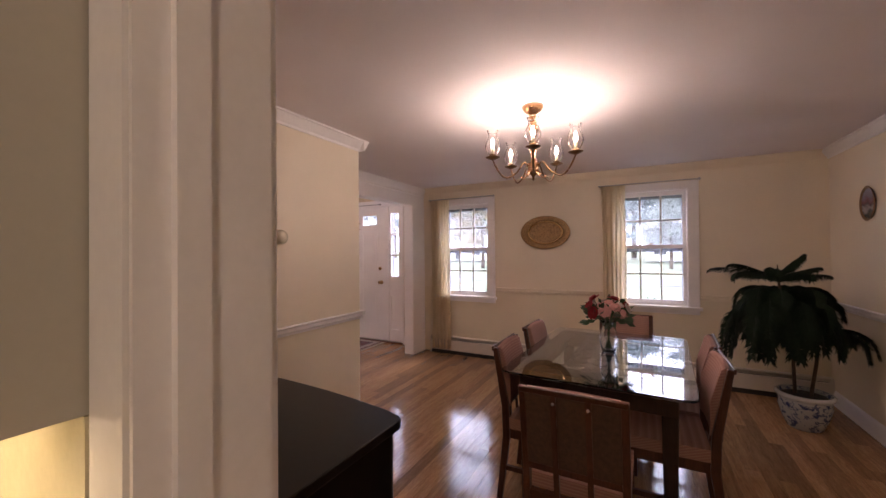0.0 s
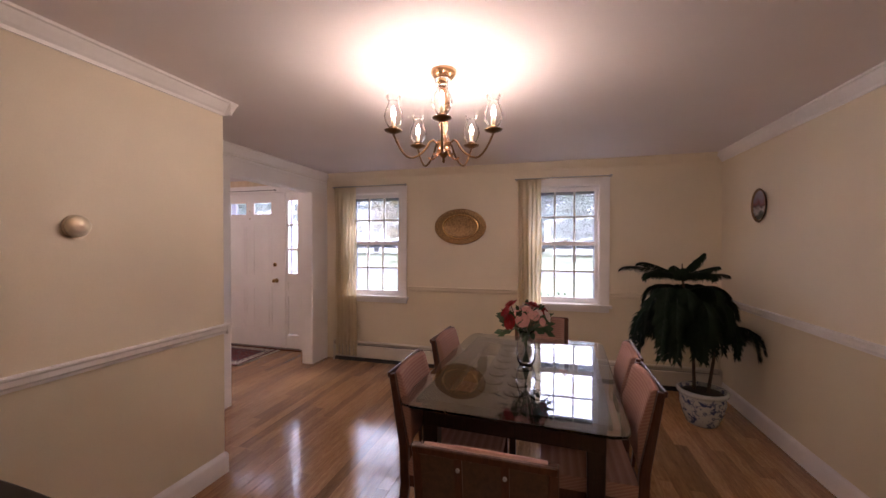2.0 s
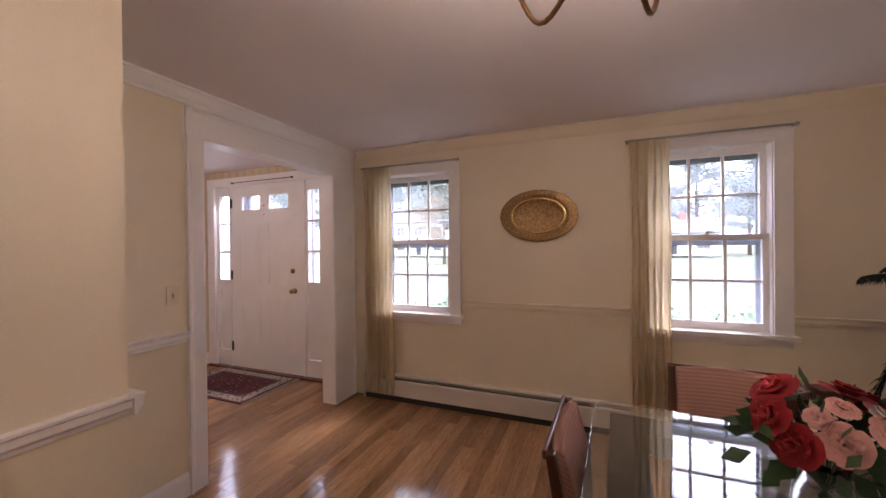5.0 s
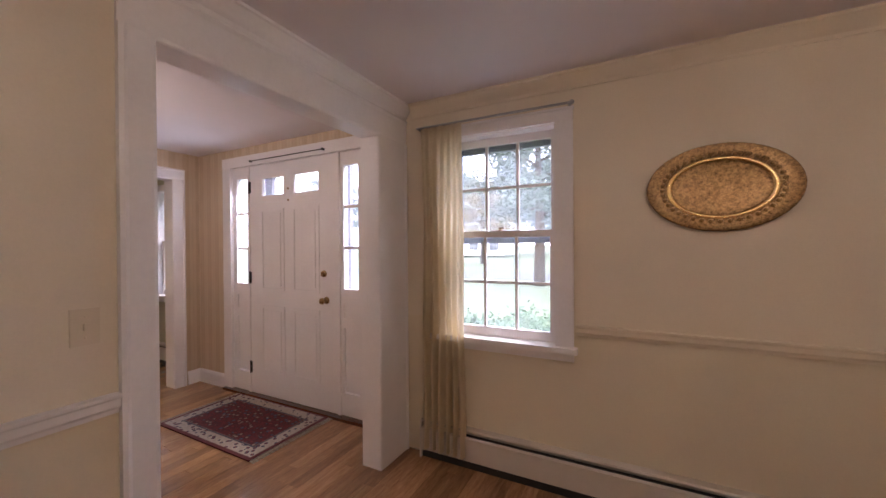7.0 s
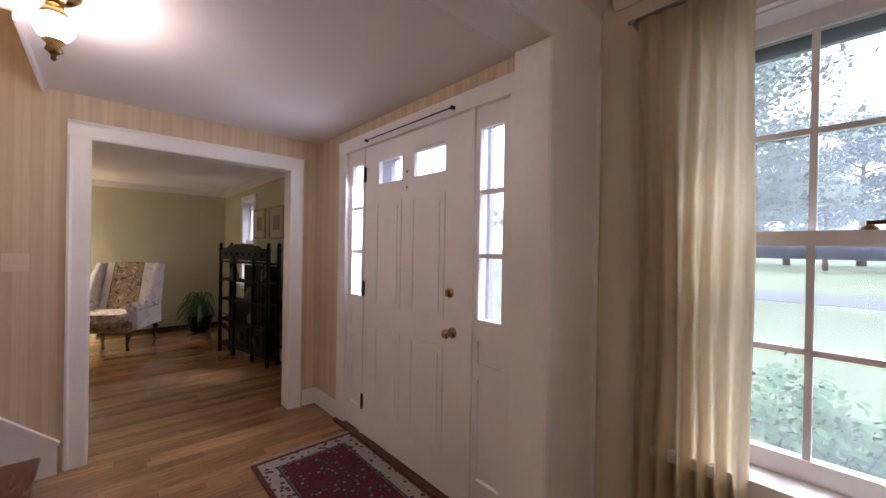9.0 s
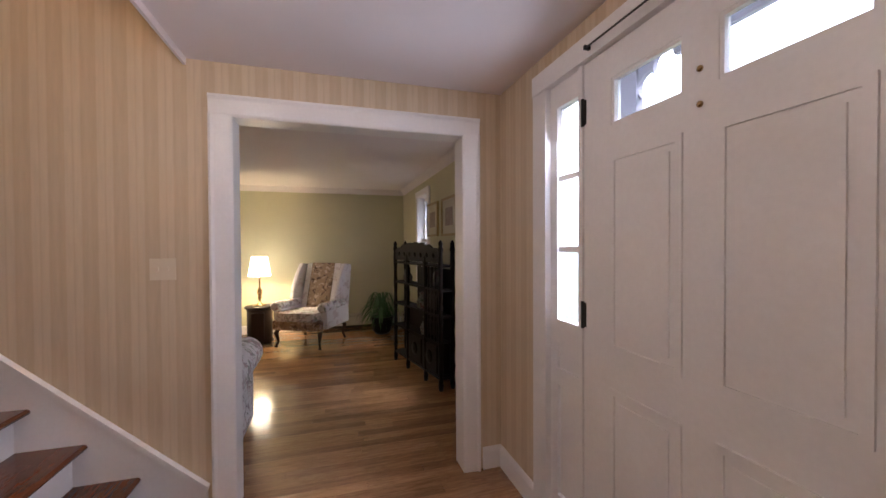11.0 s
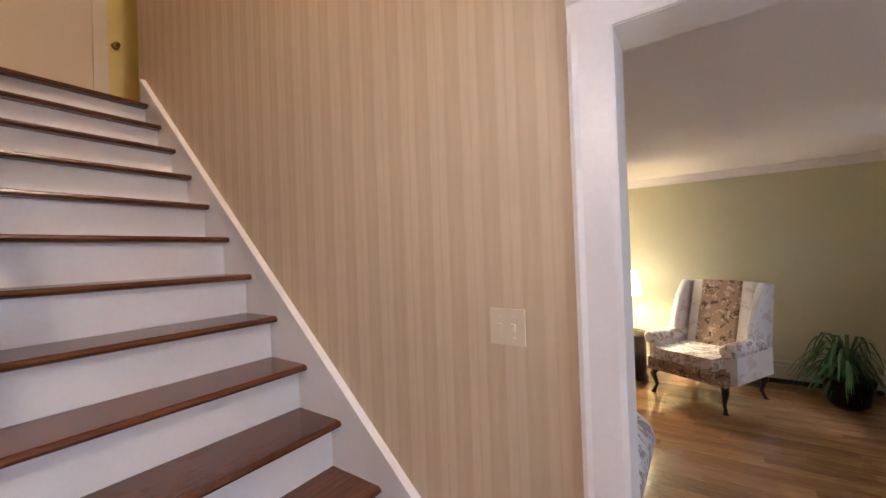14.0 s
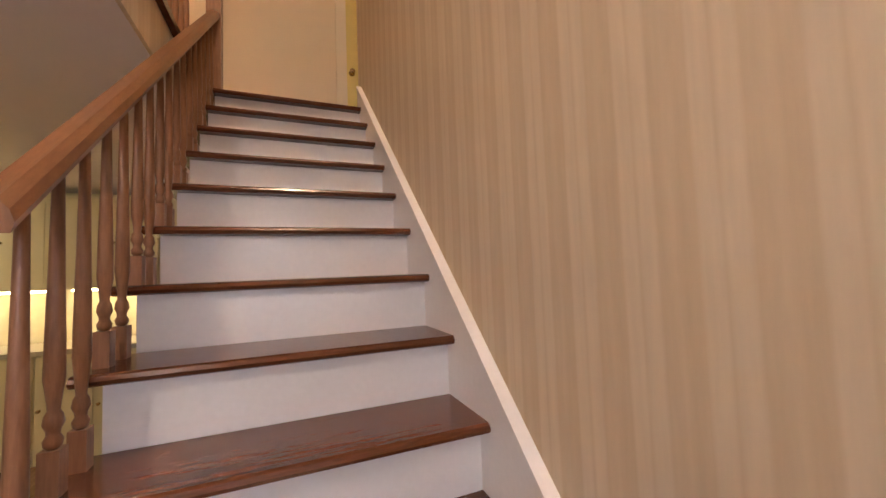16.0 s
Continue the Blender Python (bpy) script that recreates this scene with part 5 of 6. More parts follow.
def wing_chair():
    """Stands at the origin and faces +y."""
    t = thing("wing_chair", "floral wing chair with a brown patterned back on cabriole legs", "armchair", "wing chairs by the lamp table")
    w = 0.31
    part("seat_base", bevelled(boxes((-w, -0.30, 0.24, w, 0.32, 0.36)), 0.02, 3), toile, t)
    part("seat_cushion", bevelled(boxes((-w + 0.075, -0.22, 0.36, w - 0.075, 0.34, 0.465)), 0.035, 3), florals, t)
    part("backrest", bevelled(prism(bmesh.new(), [(-0.22, 0.36), (-0.36, 1.06), (-0.28, 1.09), (-0.12, 0.46), (-0.12, 0.36)], "x", -w + 0.06, w - 0.06), 0.025, 3), pale_cloth, t)
    part("back_runner", bevelled(prism(bmesh.new(), [(-0.20, 0.44), (-0.34, 1.06), (-0.268, 1.098), (-0.108, 0.47), (-0.108, 0.44)], "x", -0.165, 0.165), 0.02, 2), toile, t, "brown patterned middle of the back")
    part("back_shell", bevelled(prism(bmesh.new(), [(-0.30, 0.24), (-0.42, 1.05), (-0.36, 1.075), (-0.23, 0.36), (-0.24, 0.24)], "x", -w + 0.01, w - 0.01), 0.02, 2), pale_cloth, t)
    for x in (-1, 1):
        part("wing", bevelled(prism(bmesh.new(), [(-0.40, 1.06), (-0.30, 0.36), (-0.02, 0.55), (-0.05, 0.72), (-0.14, 0.94), (-0.24, 1.085)], "x", x * w - 0.03, x * w + 0.03), 0.018, 2), pale_cloth, t)
        part("arm", bevelled(boxes((x * w - 0.05, -0.26, 0.26, x * w + 0.03, 0.25, 0.52)), 0.02, 2), pale_cloth, t)
        roll = lathe(bmesh.new(), ((0.045, -0.22), (0.062, -0.20), (0.066, 0.20), (0.064, 0.27), (0.045, 0.285)), 18)
        part("arm_roll", turned(roll, pose(x * w, 0.0, 0.535, -90, 0, 0)), florals, t)
        for y, lean in ((0.27, 1), (-0.27, -1)):
            leg = tube(bmesh.new(), ((x * (w - 0.04), y - 0.02 * lean, 0.25), (x * (w - 0.02), y + 0.015 * lean, 0.19), (x * (w - 0.04), y - 0.005 * lean, 0.08), (x * (w - 0.025), y + 0.01 * lean, 0.025), (x * (w - 0.02), y + 0.02 * lean, 0.0)), (0.03, 0.026, 0.014, 0.014, 0.022), 10)
            part("leg", leg, dark_wood, t)
    return t


chair = wing_chair()
chair.matrix_basis = pose(-8.565, 4.29, 0, 0, 0, -119) @ Matrix.Diagonal((1.13, 1.2, 1.02, 1))
copy_thing(chair, pose(-8.72, 2.90, 0, 0, 0, -75))

side = thing("lamp_table", "round dark wooden drum table", "side table", m=pose(-8.85, 3.57, 0))
part("drum", lathe(bmesh.new(), ((0.185, 0.0), (0.185, 0.03), (0.17, 0.045), (0.172, 0.44), (0.18, 0.47), (0.02, 0.475)), 28), dark_wood, side)
part("top", lathe(bmesh.new(), ((0.19, 0.478), (0.205, 0.486), (0.205, 0.5), (0.195, 0.512), (0.01, 0.512)), 28), dark_wood, side)
part("door_panel", turned(rounded(-0.08, -0.006, 0.08, 0.08, 0.006, 0.43, 0.004), pose(0.172, 0, 0, 0, 0, 90)), dark_wood, side)
lm = thing("table_lamp", "brass candlestick table lamp with a lit cream shade", "table lamp", m=pose(-8.85, 3.57, 0.5125))
part("base", lathe(bmesh.new(), ((0.08, 0), (0.085, 0.01), (0.05, 0.025), (0.02, 0.04), (0.014, 0.08), (0.03, 0.11), (0.022, 0.14), (0.036, 0.18), (0.034, 0.22), (0.012, 0.26), (0.010, 0.38), (0.006, 0.46)), 20), brass, lm)
shade = lathe(bmesh.new(), ((0.148, 0.425), (0.105, 0.70), (0.103, 0.70), (0.146, 0.425)), 28, caps=False)
part("shade", shade, shade_glow, lm, "lit cream fabric shade")
part("bulb", lathe(bmesh.new(), ((0.012, 0.46), (0.022, 0.48), (0.03, 0.53), (0.022, 0.56), (0.005, 0.57)), 12), glowing("lamp_bulb", (1.0, 0.76, 0.38), 290.0), lm, "lit bulb")

sofa = thing("sofa", "pale floral sofa with rolled arms", "sofa", m=pose(-5.75, 2.95, 0, 0, 0, 90))
part("seat_base", bevelled(boxes((-1.0, -0.42, 0.10, 1.0, 0.40, 0.30)), 0.03, 3), florals, sofa)
part("backrest", bevelled(prism(bmesh.new(), [(-0.46, 0.10), (-0.50, 0.78), (-0.42, 0.84), (-0.28, 0.80), (-0.20, 0.30)], "x", -0.98, 0.98), 0.04, 3), florals, sofa)
for x in (-0.44, 0.44):
    part("seat_cushion", bevelled(boxes((x - 0.43, -0.24, 0.30, x + 0.43, 0.44, 0.45)), 0.05, 3), florals, sofa)
for sgn in (-1, 1):
    part("arm", bevelled(boxes((sgn * 0.96 - 0.07, -0.44, 0.06, sgn * 0.96 + 0.07, 0.40, 0.55)), 0.03, 2), florals, sofa)
    part("arm_roll", turned(lathe(bmesh.new(), ((0.09, -0.44), (0.115, -0.42), (0.12, 0.38), (0.10, 0.43), (0.06, 0.44)), 22), pose(sgn * 0.985, 0.0, 0.56, -90, 0, 0)), florals, sofa)
    for y in (-0.36, 0.34):
        part("leg", lathe(bmesh.new(), ((0.022, 0), (0.03, 0.06), (0.034, 0.102)), 10, (sgn * 0.9, y, 0)), dark_wood, sofa)

# carved stand of open shelves
eta = thing("carved_shelf_stand", "tall dark carved wooden shelf stand against the wall", "shelf stand", m=pose(-6.865, 5.423, 0, 0, 0, 13))
EW, ED = 0.555, 0.13
post_profile = ((0.02, 0.0), (0.026, 0.05), (0.018, 0.12), (0.024, 0.2), (0.018, 0.3), (0.024, 0.42), (0.018, 0.55), (0.024, 0.68), (0.018, 0.8), (0.024, 0.93), (0.018, 1.06), (0.024, 1.2), (0.02, 1.3), (0.028, 1.33), (0.018, 1.36), (0.022, 1.39), (0.004, 1.42))
post_mesh = meshed("post", lathe(bmesh.new(), post_profile, 12), ebony)
for x, y in ((-EW, 0), (EW, 0), (-EW, ED), (EW, ED), (-0.20, 0), (0.24, 0)):
    p = part("post", post_mesh, ebony, eta)
    p.location = (x, y, 0)
    if abs(x) < 0.5:
        p.scale = (1, 1, 0.9)
for z in (0.10, 0.42, 0.68, 0.93, 1.16):
    part("shelf", rounded(-EW - 0.015, -0.012, z, EW + 0.015, ED + 0.012, z + 0.022, 0.004, 1), ebony, eta)
part("back_panel", boxes((-0.20, ED - 0.01, 0.12, EW, ED, 1.14), (-EW, ED - 0.01, 0.12, -0.20, ED, 0.66)), ebony, eta)
part("cupboard", bevelled(boxes((-0.19, 0.006, 0.125, 0.50, ED - 0.012, 0.415)), 0.003, 1), ebony, eta)
for x0 in (-0.17, 0.17):
    dr = part("cupboard_door", bevelled(boxes((x0, -0.008, 0.14, x0 + 0.31, 0.005, 0.40)), 0.004, 1), ebony, eta)
    part("carving", lathe(bmesh.new(), ((0.07, 0), (0.06, 0.01), (0.03, 0.006), (0.012, 0.014)), 12), ebony, dr).matrix_basis = pose(x0 + 0.155, -0.008, 0.27, 90, 0, 0)
for z0, z1 in ((0.455, 0.675), (0.71, 0.925)):
    leaf = part("cupboard_door", bevelled(boxes((0.262, 0.004, z0, EW - 0.024, 0.016, z1)), 0.004, 1), ebony, eta)
    part("carving", bevelled(boxes((0.30, -0.003, z0 + 0.04, EW - 0.06, 0.0038, z1 - 0.04)), 0.003, 1), ebony, leaf)
spindle = meshed("spindle", lathe(bmesh.new(), ((0.006, 0.0), (0.011, 0.02), (0.006, 0.05), (0.010, 0.11), (0.006, 0.17), (0.011, 0.2), (0.006, 0.218)), 8), ebony)
for z in (0.442, 0.702, 0.952):
    for x in (0.31, 0.38, 0.45):
        s = part("spindle", spindle, ebony, eta)
        s.location, s.scale = (x, 0.0, z), (1, 1, 1.09 if z < 0.5 else 1.045 if z < 0.8 else 0.954)
crest = [(-EW, 1.20), (EW, 1.20), (EW, 1.28)]
for i in range(41):
    s = i / 40
    x = EW * (1 - 2 * s)
    crest.append((x, 1.285 + 0.10 * math.sin(math.pi * s) ** 0.7 + 0.022 * abs(math.sin(7 * math.pi * s))))
crest.append((-EW, 1.28))
part("crest", prism(bmesh.new(), crest, "y", -0.008, 0.014), ebony, eta, "scalloped carved crest rail")
for i in range(7):
    part("crest_boss", lathe(bmesh.new(), ((0.028, 0), (0.02, 0.01), (0.008, 0.014)), 10) if i == 0 else bpy.data.meshes["crest_boss"], ebony, eta).matrix_basis = pose(-0.42 + 0.14 * i, -0.008, 1.27, 90, 0, 0)
stand_m = pose(-6.865, 5.423, 0, 0, 0, 13)
ivory = flowered("painted_china", (0.20, 0.19, 0.18), ((0.05, 0.08, 0.05), (0.12, 0.04, 0.035)), 24.0)
for x, y, z, h, label in ((0.02, 0.07, 0.703, 0.17, "white and green china figure on a dark shelf"), (0.12, 0.07, 0.443, 0.19, "flowered china jar on a dark shelf"), (-0.36, 0.08, 0.953, 0.14, "white china cup on a dark shelf"), (0.36, 0.10, 0.703, 0.12, "small flowered china vase on a dark shelf")):
    ornament = thing("china_ornament", label, "ornament", "ornaments on the shelf stand", m=stand_m @ pose(x, y, z))
    part("body", lathe(bmesh.new(), ((0.25 * h, 0), (0.32 * h, 0.12 * h), (0.36 * h, 0.4 * h), (0.2 * h, 0.68 * h), (0.14 * h, 0.78 * h), (0.2 * h, 0.95 * h), (0.03 * h, h)), 16), ivory, ornament)
    part("foot", lathe(bmesh.new(), ((0.3 * h, 0), (0.3 * h, 0.05 * h), (0.2 * h, 0.06 * h)), 14), ivory, ornament)
for x, z in ((-0.37, 0.953), (0.34, 0.953)):
    stood = thing("china_plate", "pale china plate stood on a dark shelf", "plate", "plates on the shelf stand", m=stand_m @ pose(x, 0.05, z + 0.001))
    part("disc", turned(lathe(bmesh.new(), ((0.035, 0), (0.06, 0.004), (0.085, 0.012), (0.087, 0.015), (0.06, 0.009), (0.005, 0.006)), 24), pose(0, 0.03, 0.086, 75, 0, 0)), ivory, stood)
    part("easel", boxes((-0.03, 0.0, 0, -0.022, 0.07, 0.012), (0.022, 0.0, 0, 0.03, 0.07, 0.012)), dark_wood, stood)

gilt = plain("pale_gilt_frame", (0.42, 0.32, 0.17), 0.4, 0.4, vary=0.15, scale=20)
mat_board = plain("picture_mat", (0.62, 0.58, 0.50), 0.8, vary=0.03)
etching = flowered("brown_etching", (0.34, 0.27, 0.25), ((0.27, 0.21, 0.19), (0.40, 0.33, 0.30)), 14.0)
for x0, x1, z0, z1 in ((-7.607, -7.112, 1.475, 1.88), (-6.948, -6.44, 1.468, 1.877)):
    pic = thing("framed_picture", "gilt-framed brown etching with a cream mat", "picture", "pictures over the shelf stand")
    y = LIV_Y
    part("frame", bevelled(boxes((x0, y - 0.025, z0, x0 + 0.025, y - 0.001, z1), (x1 - 0.025, y - 0.025, z0, x1, y - 0.001, z1), (x0 + 0.025, y - 0.025, z0, x1 - 0.025, y - 0.001, z0 + 0.025), (x0 + 0.025, y - 0.025, z1 - 0.025, x1 - 0.025, y - 0.001, z1)), 0.004, 1), gilt, pic)
    part("mat", boxes((x0 + 0.02, y - 0.012, z0 + 0.02, x1 - 0.02, y - 0.002, z1 - 0.02)), mat_board, pic)
    part("print", boxes((x0 + 0.13, y - 0.014, z0 + 0.11, x1 - 0.13, y - 0.0121, z1 - 0.11)), etching, pic)

lp = thing("leafy_pot", "dark glazed pot on the floor", "plant pot", m=pose(-8.80, 5.31, 0))
part("bowl", lathe(bmesh.new(), ((0.10, 0), (0.14, 0.05), (0.165, 0.2), (0.175, 0.26), (0.16, 0.265), (0.15, 0.22), (0.02, 0.215)), 24), black_wood, lp)
part("soil", lathe(bmesh.new(), ((0.151, 0.217), (0.151, 0.235), (0.02, 0.245)), 16), soil, lp)
spider = thing("arching_plant", "green houseplant with long arching leaves", "plant", m=pose(-8.80, 5.31, 0.24))
for i in range(150):
    a, reach, rise = rngp.uniform(0, 6.28), rngp.uniform(0.12, 0.42), rngp.uniform(0.12, 0.58) * rngp.uniform(0.6, 1.0)
    if math.sin(a) > 0.3:
        reach *= 0.7
    out = Vector((math.cos(a), math.sin(a), 0))
    cross = Vector((-out.y, out.x, 0))
    bm = bmesh.new()
    prev = None
    for s in range(7):
        q = s / 6
        p = out * reach * q ** 1.2 + Vector((0, 0, rise * math.sin(q * 2.3) * 0.95 - 0.24 * q * q))
        half = 0.014 * (1 - q) ** 0.5 * (0.5 + q * 1.2) + 0.0008
        row = [bm.verts.new(p - cross * half), bm.verts.new(p + Vector((0, 0, -0.003))), bm.verts.new(p + cross * half)]
        if prev:
            bm.faces.new((prev[0], prev[1], row[1], row[0])), bm.faces.new((prev[1], prev[2], row[2], row[1]))
        prev = row
    part("leaf", bm, frond, spider)

# ---- kitchen and upstairs, seen in passing ----
cab = plain("putty_cabinet_paint", (0.46, 0.43, 0.36), 0.45, vary=0.04)
cab_pale = plain("cream_cabinet_paint", (0.66, 0.58, 0.34), 0.42, vary=0.04)
stone = plain("speckled_worktop", (0.40, 0.36, 0.28), 0.3, vary=0.25, scale=40, grain=200)
tile_white = plain("glazed_wall_tile", (0.66, 0.60, 0.42), 0.2, vary=0.08, scale=10)


def cabinet(name, x0, y0, z0, x1, y1, z1, material, label, faces, doors=1):
    """A cupboard; faces is 1 where its doors look to +y and -1 to -y."""
    t = thing(name, label, "cabinet")
    part("body", rounded(x0, y0, z0, x1, y1, z1, 0.003, 1), material, t)
    front = y1 if faces > 0 else y0
    for i in range(doors):
        a, b = x0 + (x1 - x0) * i / doors + 0.008, x0 + (x1 - x0) * (i + 1) / doors - 0.008
        d = part("door", bevelled(boxes((a, min(front, front + faces * 0.02), z0 + 0.01, b, max(front, front + faces * 0.02), z1 - 0.01)), 0.003, 1), material, t)
        part("door_panel", bevelled(boxes((a + 0.05, min(front + faces * 0.02, front + faces * 0.026), z0 + 0.06, b - 0.05, max(front + faces * 0.02, front + faces * 0.026), z1 - 0.06)), 0.002, 1), material, d)
        part("handle", lathe(bmesh.new(), ((0.012, 0), (0.006, 0.01), (0.014, 0.02), (0.003, 0.026)), 10), brass, d).matrix_basis = pose(b - 0.03, front + faces * 0.02, (z0 + z1) / 2, -90 * faces, 0, 0)
    return t


cabinet("wall_cabinet", -0.95, 0.60, 1.23, -0.237, 1.003, 2.12, cab, "putty painted wall cabinet beside the doorway", -1, 2)
cabinet("base_cabinet", -0.95, 0.36, 0.0, -0.237, 1.003, 0.86, cab, "putty painted base cabinet beside the doorway", -1, 2)
single("worktop", rounded(-0.97, 0.33, 0.862, -0.236, 1.003, 0.90, 0.004), stone, "speckled stone worktop on the base cabinet", "worktop")
single("tile_backsplash", boxes((-0.95, 0.995, 0.902, -0.237, 1.0025, 1.228)), tile_white, "glazed pale tile backsplash", "backsplash", kind="structure")
strip_light = thing("under_cabinet_light", "lit strip light under the wall cabinet", "strip light", "kitchen strip lights")
part("diffuser", rounded(-0.85, 0.80, 1.21, -0.32, 0.86, 1.2285, 0.004, 1), under_glow, strip_light)
weak_glow = glowing("dim_under_cabinet_light", (1.0, 0.80, 0.46), 6.0)
for i in range(4):
    x0 = -4.2 + 0.75 * i
    cabinet("base_cabinet", x0, -0.88, 0.0, x0 + 0.745, -0.32, 0.86, cab_pale, "cream base cabinet along the kitchen wall", 1, 2)
    cabinet("wall_cabinet", x0, -0.88, 1.38, x0 + 0.745, -0.56, 2.2, cab_pale, "cream wall cabinet over the worktop", 1, 2)
    s = thing("under_cabinet_light", "lit strip light under the wall cabinets", "strip light", "kitchen strip lights")
    part("diffuser", rounded(x0 + 0.08, -0.70, 1.36, x0 + 0.66, -0.64, 1.3785, 0.004, 1), weak_glow, s)
single("worktop", rounded(-4.2, -0.88, 0.862, -1.2, -0.29, 0.90, 0.004), stone, "long speckled stone kitchen worktop", "worktop")
single("tile_backsplash", boxes((-4.2, -0.897, 0.902, -1.2, -0.889, 1.378)), tile_white, "glazed pale tile kitchen backsplash", "backsplash", kind="structure")
kl = thing("kitchen_ceiling_light", "lit round kitchen ceiling light", "ceiling light", "kitchen ceiling lights", m=pose(-1.7, 0.2, 0))
part("rim", lathe(bmesh.new(), ((0.19, 2.25), (0.2, 2.26), (0.2, CEIL), (0.05, CEIL)), 28), brass, kl)
part("diffuser", lathe(bmesh.new(), ((0.01, 2.215), (0.10, 2.222), (0.16, 2.238), (0.188, 2.26)), 28), glowing("kitchen_diffuser", (1.0, 0.86, 0.64), 9.0), kl)
copy_thing(kl, pose(0.5, 0.1, 0))
ul = thing("upstairs_ceiling_light", "lit glass ceiling light over the landing", "ceiling light", m=pose(-4.62, 3.4, 0))
part("rim", lathe(bmesh.new(), ((0.10, TOP - 0.03), (0.11, TOP - 0.02), (0.11, TOP), (0.03, TOP)), 24), brass, ul)
part("globe", lathe(bmesh.new(), ((0.01, TOP - 0.19), (0.08, TOP - 0.175), (0.12, TOP - 0.12), (0.10, TOP - 0.05), (0.09, TOP - 0.03)), 24), glowing("landing_globe", (1.0, 0.77, 0.50), 54.0), ul)

# ---- outside ----
k = Paint("lawn_grass", 0.9)
blades, patches = k.noise(38, 4), k.noise(0.25, 4)
k.colour(k.mix(k.ramp(patches, (0.35, (0.085, 0.108, 0.045)), (0.65, (0.125, 0.148, 0.072))), k.ramp(blades, (0.3, 0.7), (0.7, 1.2)), 0.7, "MULTIPLY")).bump(blades, 0.8, 0.02)
lawn = k.mat
ground = bmesh.new()
prism(ground, [(HALL_Y + 0.3, -0.9), (HALL_Y + 0.3, -0.55), (26, -0.75), (27, -0.8), (33, -0.8), (34, -0.7), (900, 2.0), (900, -0.9)], "x", -700, 700)
single("ground", ground, lawn, "green lawn sloping to the street and beyond", "lawn", kind="structure")
single("road", boxes((-700, 27.2, -0.9, 700, 32.8, -0.785)), plain("worn_asphalt", (0.07, 0.07, 0.07), 0.9, vary=0.2, scale=0.8, grain=40), "pale worn asphalt street", "road", kind="structure")

siding = plain("white_clapboard", (0.72, 0.72, 0.72), 0.6, vary=0.04, scale=0.6)
roofing = plain("grey_shingles", (0.10, 0.10, 0.11), 0.9, vary=0.25, scale=3)
shutter_black = plain("black_shutters", (0.012, 0.013, 0.014), 0.6)
far_pane = plain("far_window_pane", (0.05, 0.06, 0.07), 0.1)


def house(x, y, z, wide, storeys, label):
    t = thing("house", label, "house", "houses across the street", m=pose(x, y, z))
    h, deep = 2.9 * storeys + 0.3, 8.0
    rows = [(-wide / 2, 0, 0, wide / 2, deep, h)]
    part("wall", boxes(*rows), siding, t)
    for i in range(int(h / 0.3)):
        part("clapboard", prism(bmesh.new(), [(-0.03, 0.3 * i), (-0.002, 0.3 * i), (-0.002, 0.3 * i + 0.29)], "x", -wide / 2, wide / 2), siding, t)
    part("roof", prism(bmesh.new(), [(-0.5, h - 0.1), (deep / 2, h + 2.3), (deep + 0.5, h - 0.1), (deep + 0.5, h + 0.1), (deep / 2, h + 2.55), (-0.5, h + 0.1)], "x", -wide / 2 - 0.4, wide / 2 + 0.4), roofing, t)
    part("chimney", boxes((wide * 0.22, deep * 0.4, h, wide * 0.22 + 0.9, deep * 0.6, h + 3.3)), plain("brick_red", (0.20, 0.08, 0.06), 0.9) if "brick_red" not in bpy.data.materials else bpy.data.materials["brick_red"], t)
    count = max(3, int(wide / 3.4))
    for s in range(storeys):
        for i in range(count):
            cx, cz = wide * ((i + 0.5) / count - 0.5), 0.9 + 2.9 * s
            if s == 0 and i == count // 2:
                part("door", boxes((cx - 0.5, -0.06, 0.1, cx + 0.5, -0.01, 2.2)), shutter_black, t)
                continue
            w = part("window", boxes((cx - 0.5, -0.07, cz, cx + 0.5, -0.035, cz + 1.5)), far_pane, t)
            part("sash_bars", boxes((cx - 0.55, -0.09, cz - 0.06, cx + 0.55, -0.071, cz), (cx - 0.03, -0.085, cz, cx + 0.03, -0.071, cz + 1.5), (cx - 0.5, -0.085, cz + 0.72, cx + 0.5, -0.0715, cz + 0.79)), siding, w)
            for sx in (-0.78, 0.56):
                part("shutter", boxes((cx + sx, -0.08, cz - 0.02, cx + sx + 0.24, -0.035, cz + 1.52)), shutter_black, w)


house(-31, 66, -0.2, 19, 2, "white two-storey clapboard house with black shutters")
house(8.5, 66, -0.2, 15, 1, "low white clapboard house with a grey roof")

leaf_a = plain("tree_leaves", (0.12, 0.15, 0.115), 0.7, vary=0.4, scale=3)
leaf_b = plain("autumn_leaves", (0.16, 0.12, 0.04), 0.7, vary=0.35, scale=3)
shrub_leaf = plain("shrub_leaves", (0.075, 0.15, 0.05), 0.5, vary=0.4, scale=9)
rngt = random.Random(21)


def leaf_quads(bm, centre, spread, count, size):
    for _ in range(count):
        p = Vector(centre) + Vector((rngt.gauss(0, spread), rngt.gauss(0, spread), rngt.gauss(0, spread * 0.7)))
        u = Vector((rngt.uniform(-1, 1), rngt.uniform(-1, 1), rngt.uniform(-0.6, 0.6))).normalized()
        v = u.orthogonal().normalized()
        s = size * rngt.uniform(0.6, 1.3)
        bm.faces.new([bm.verts.new(q) for q in (p - u * s, p - v * s * 0.5, p + u * s, p + v * s * 0.5)])


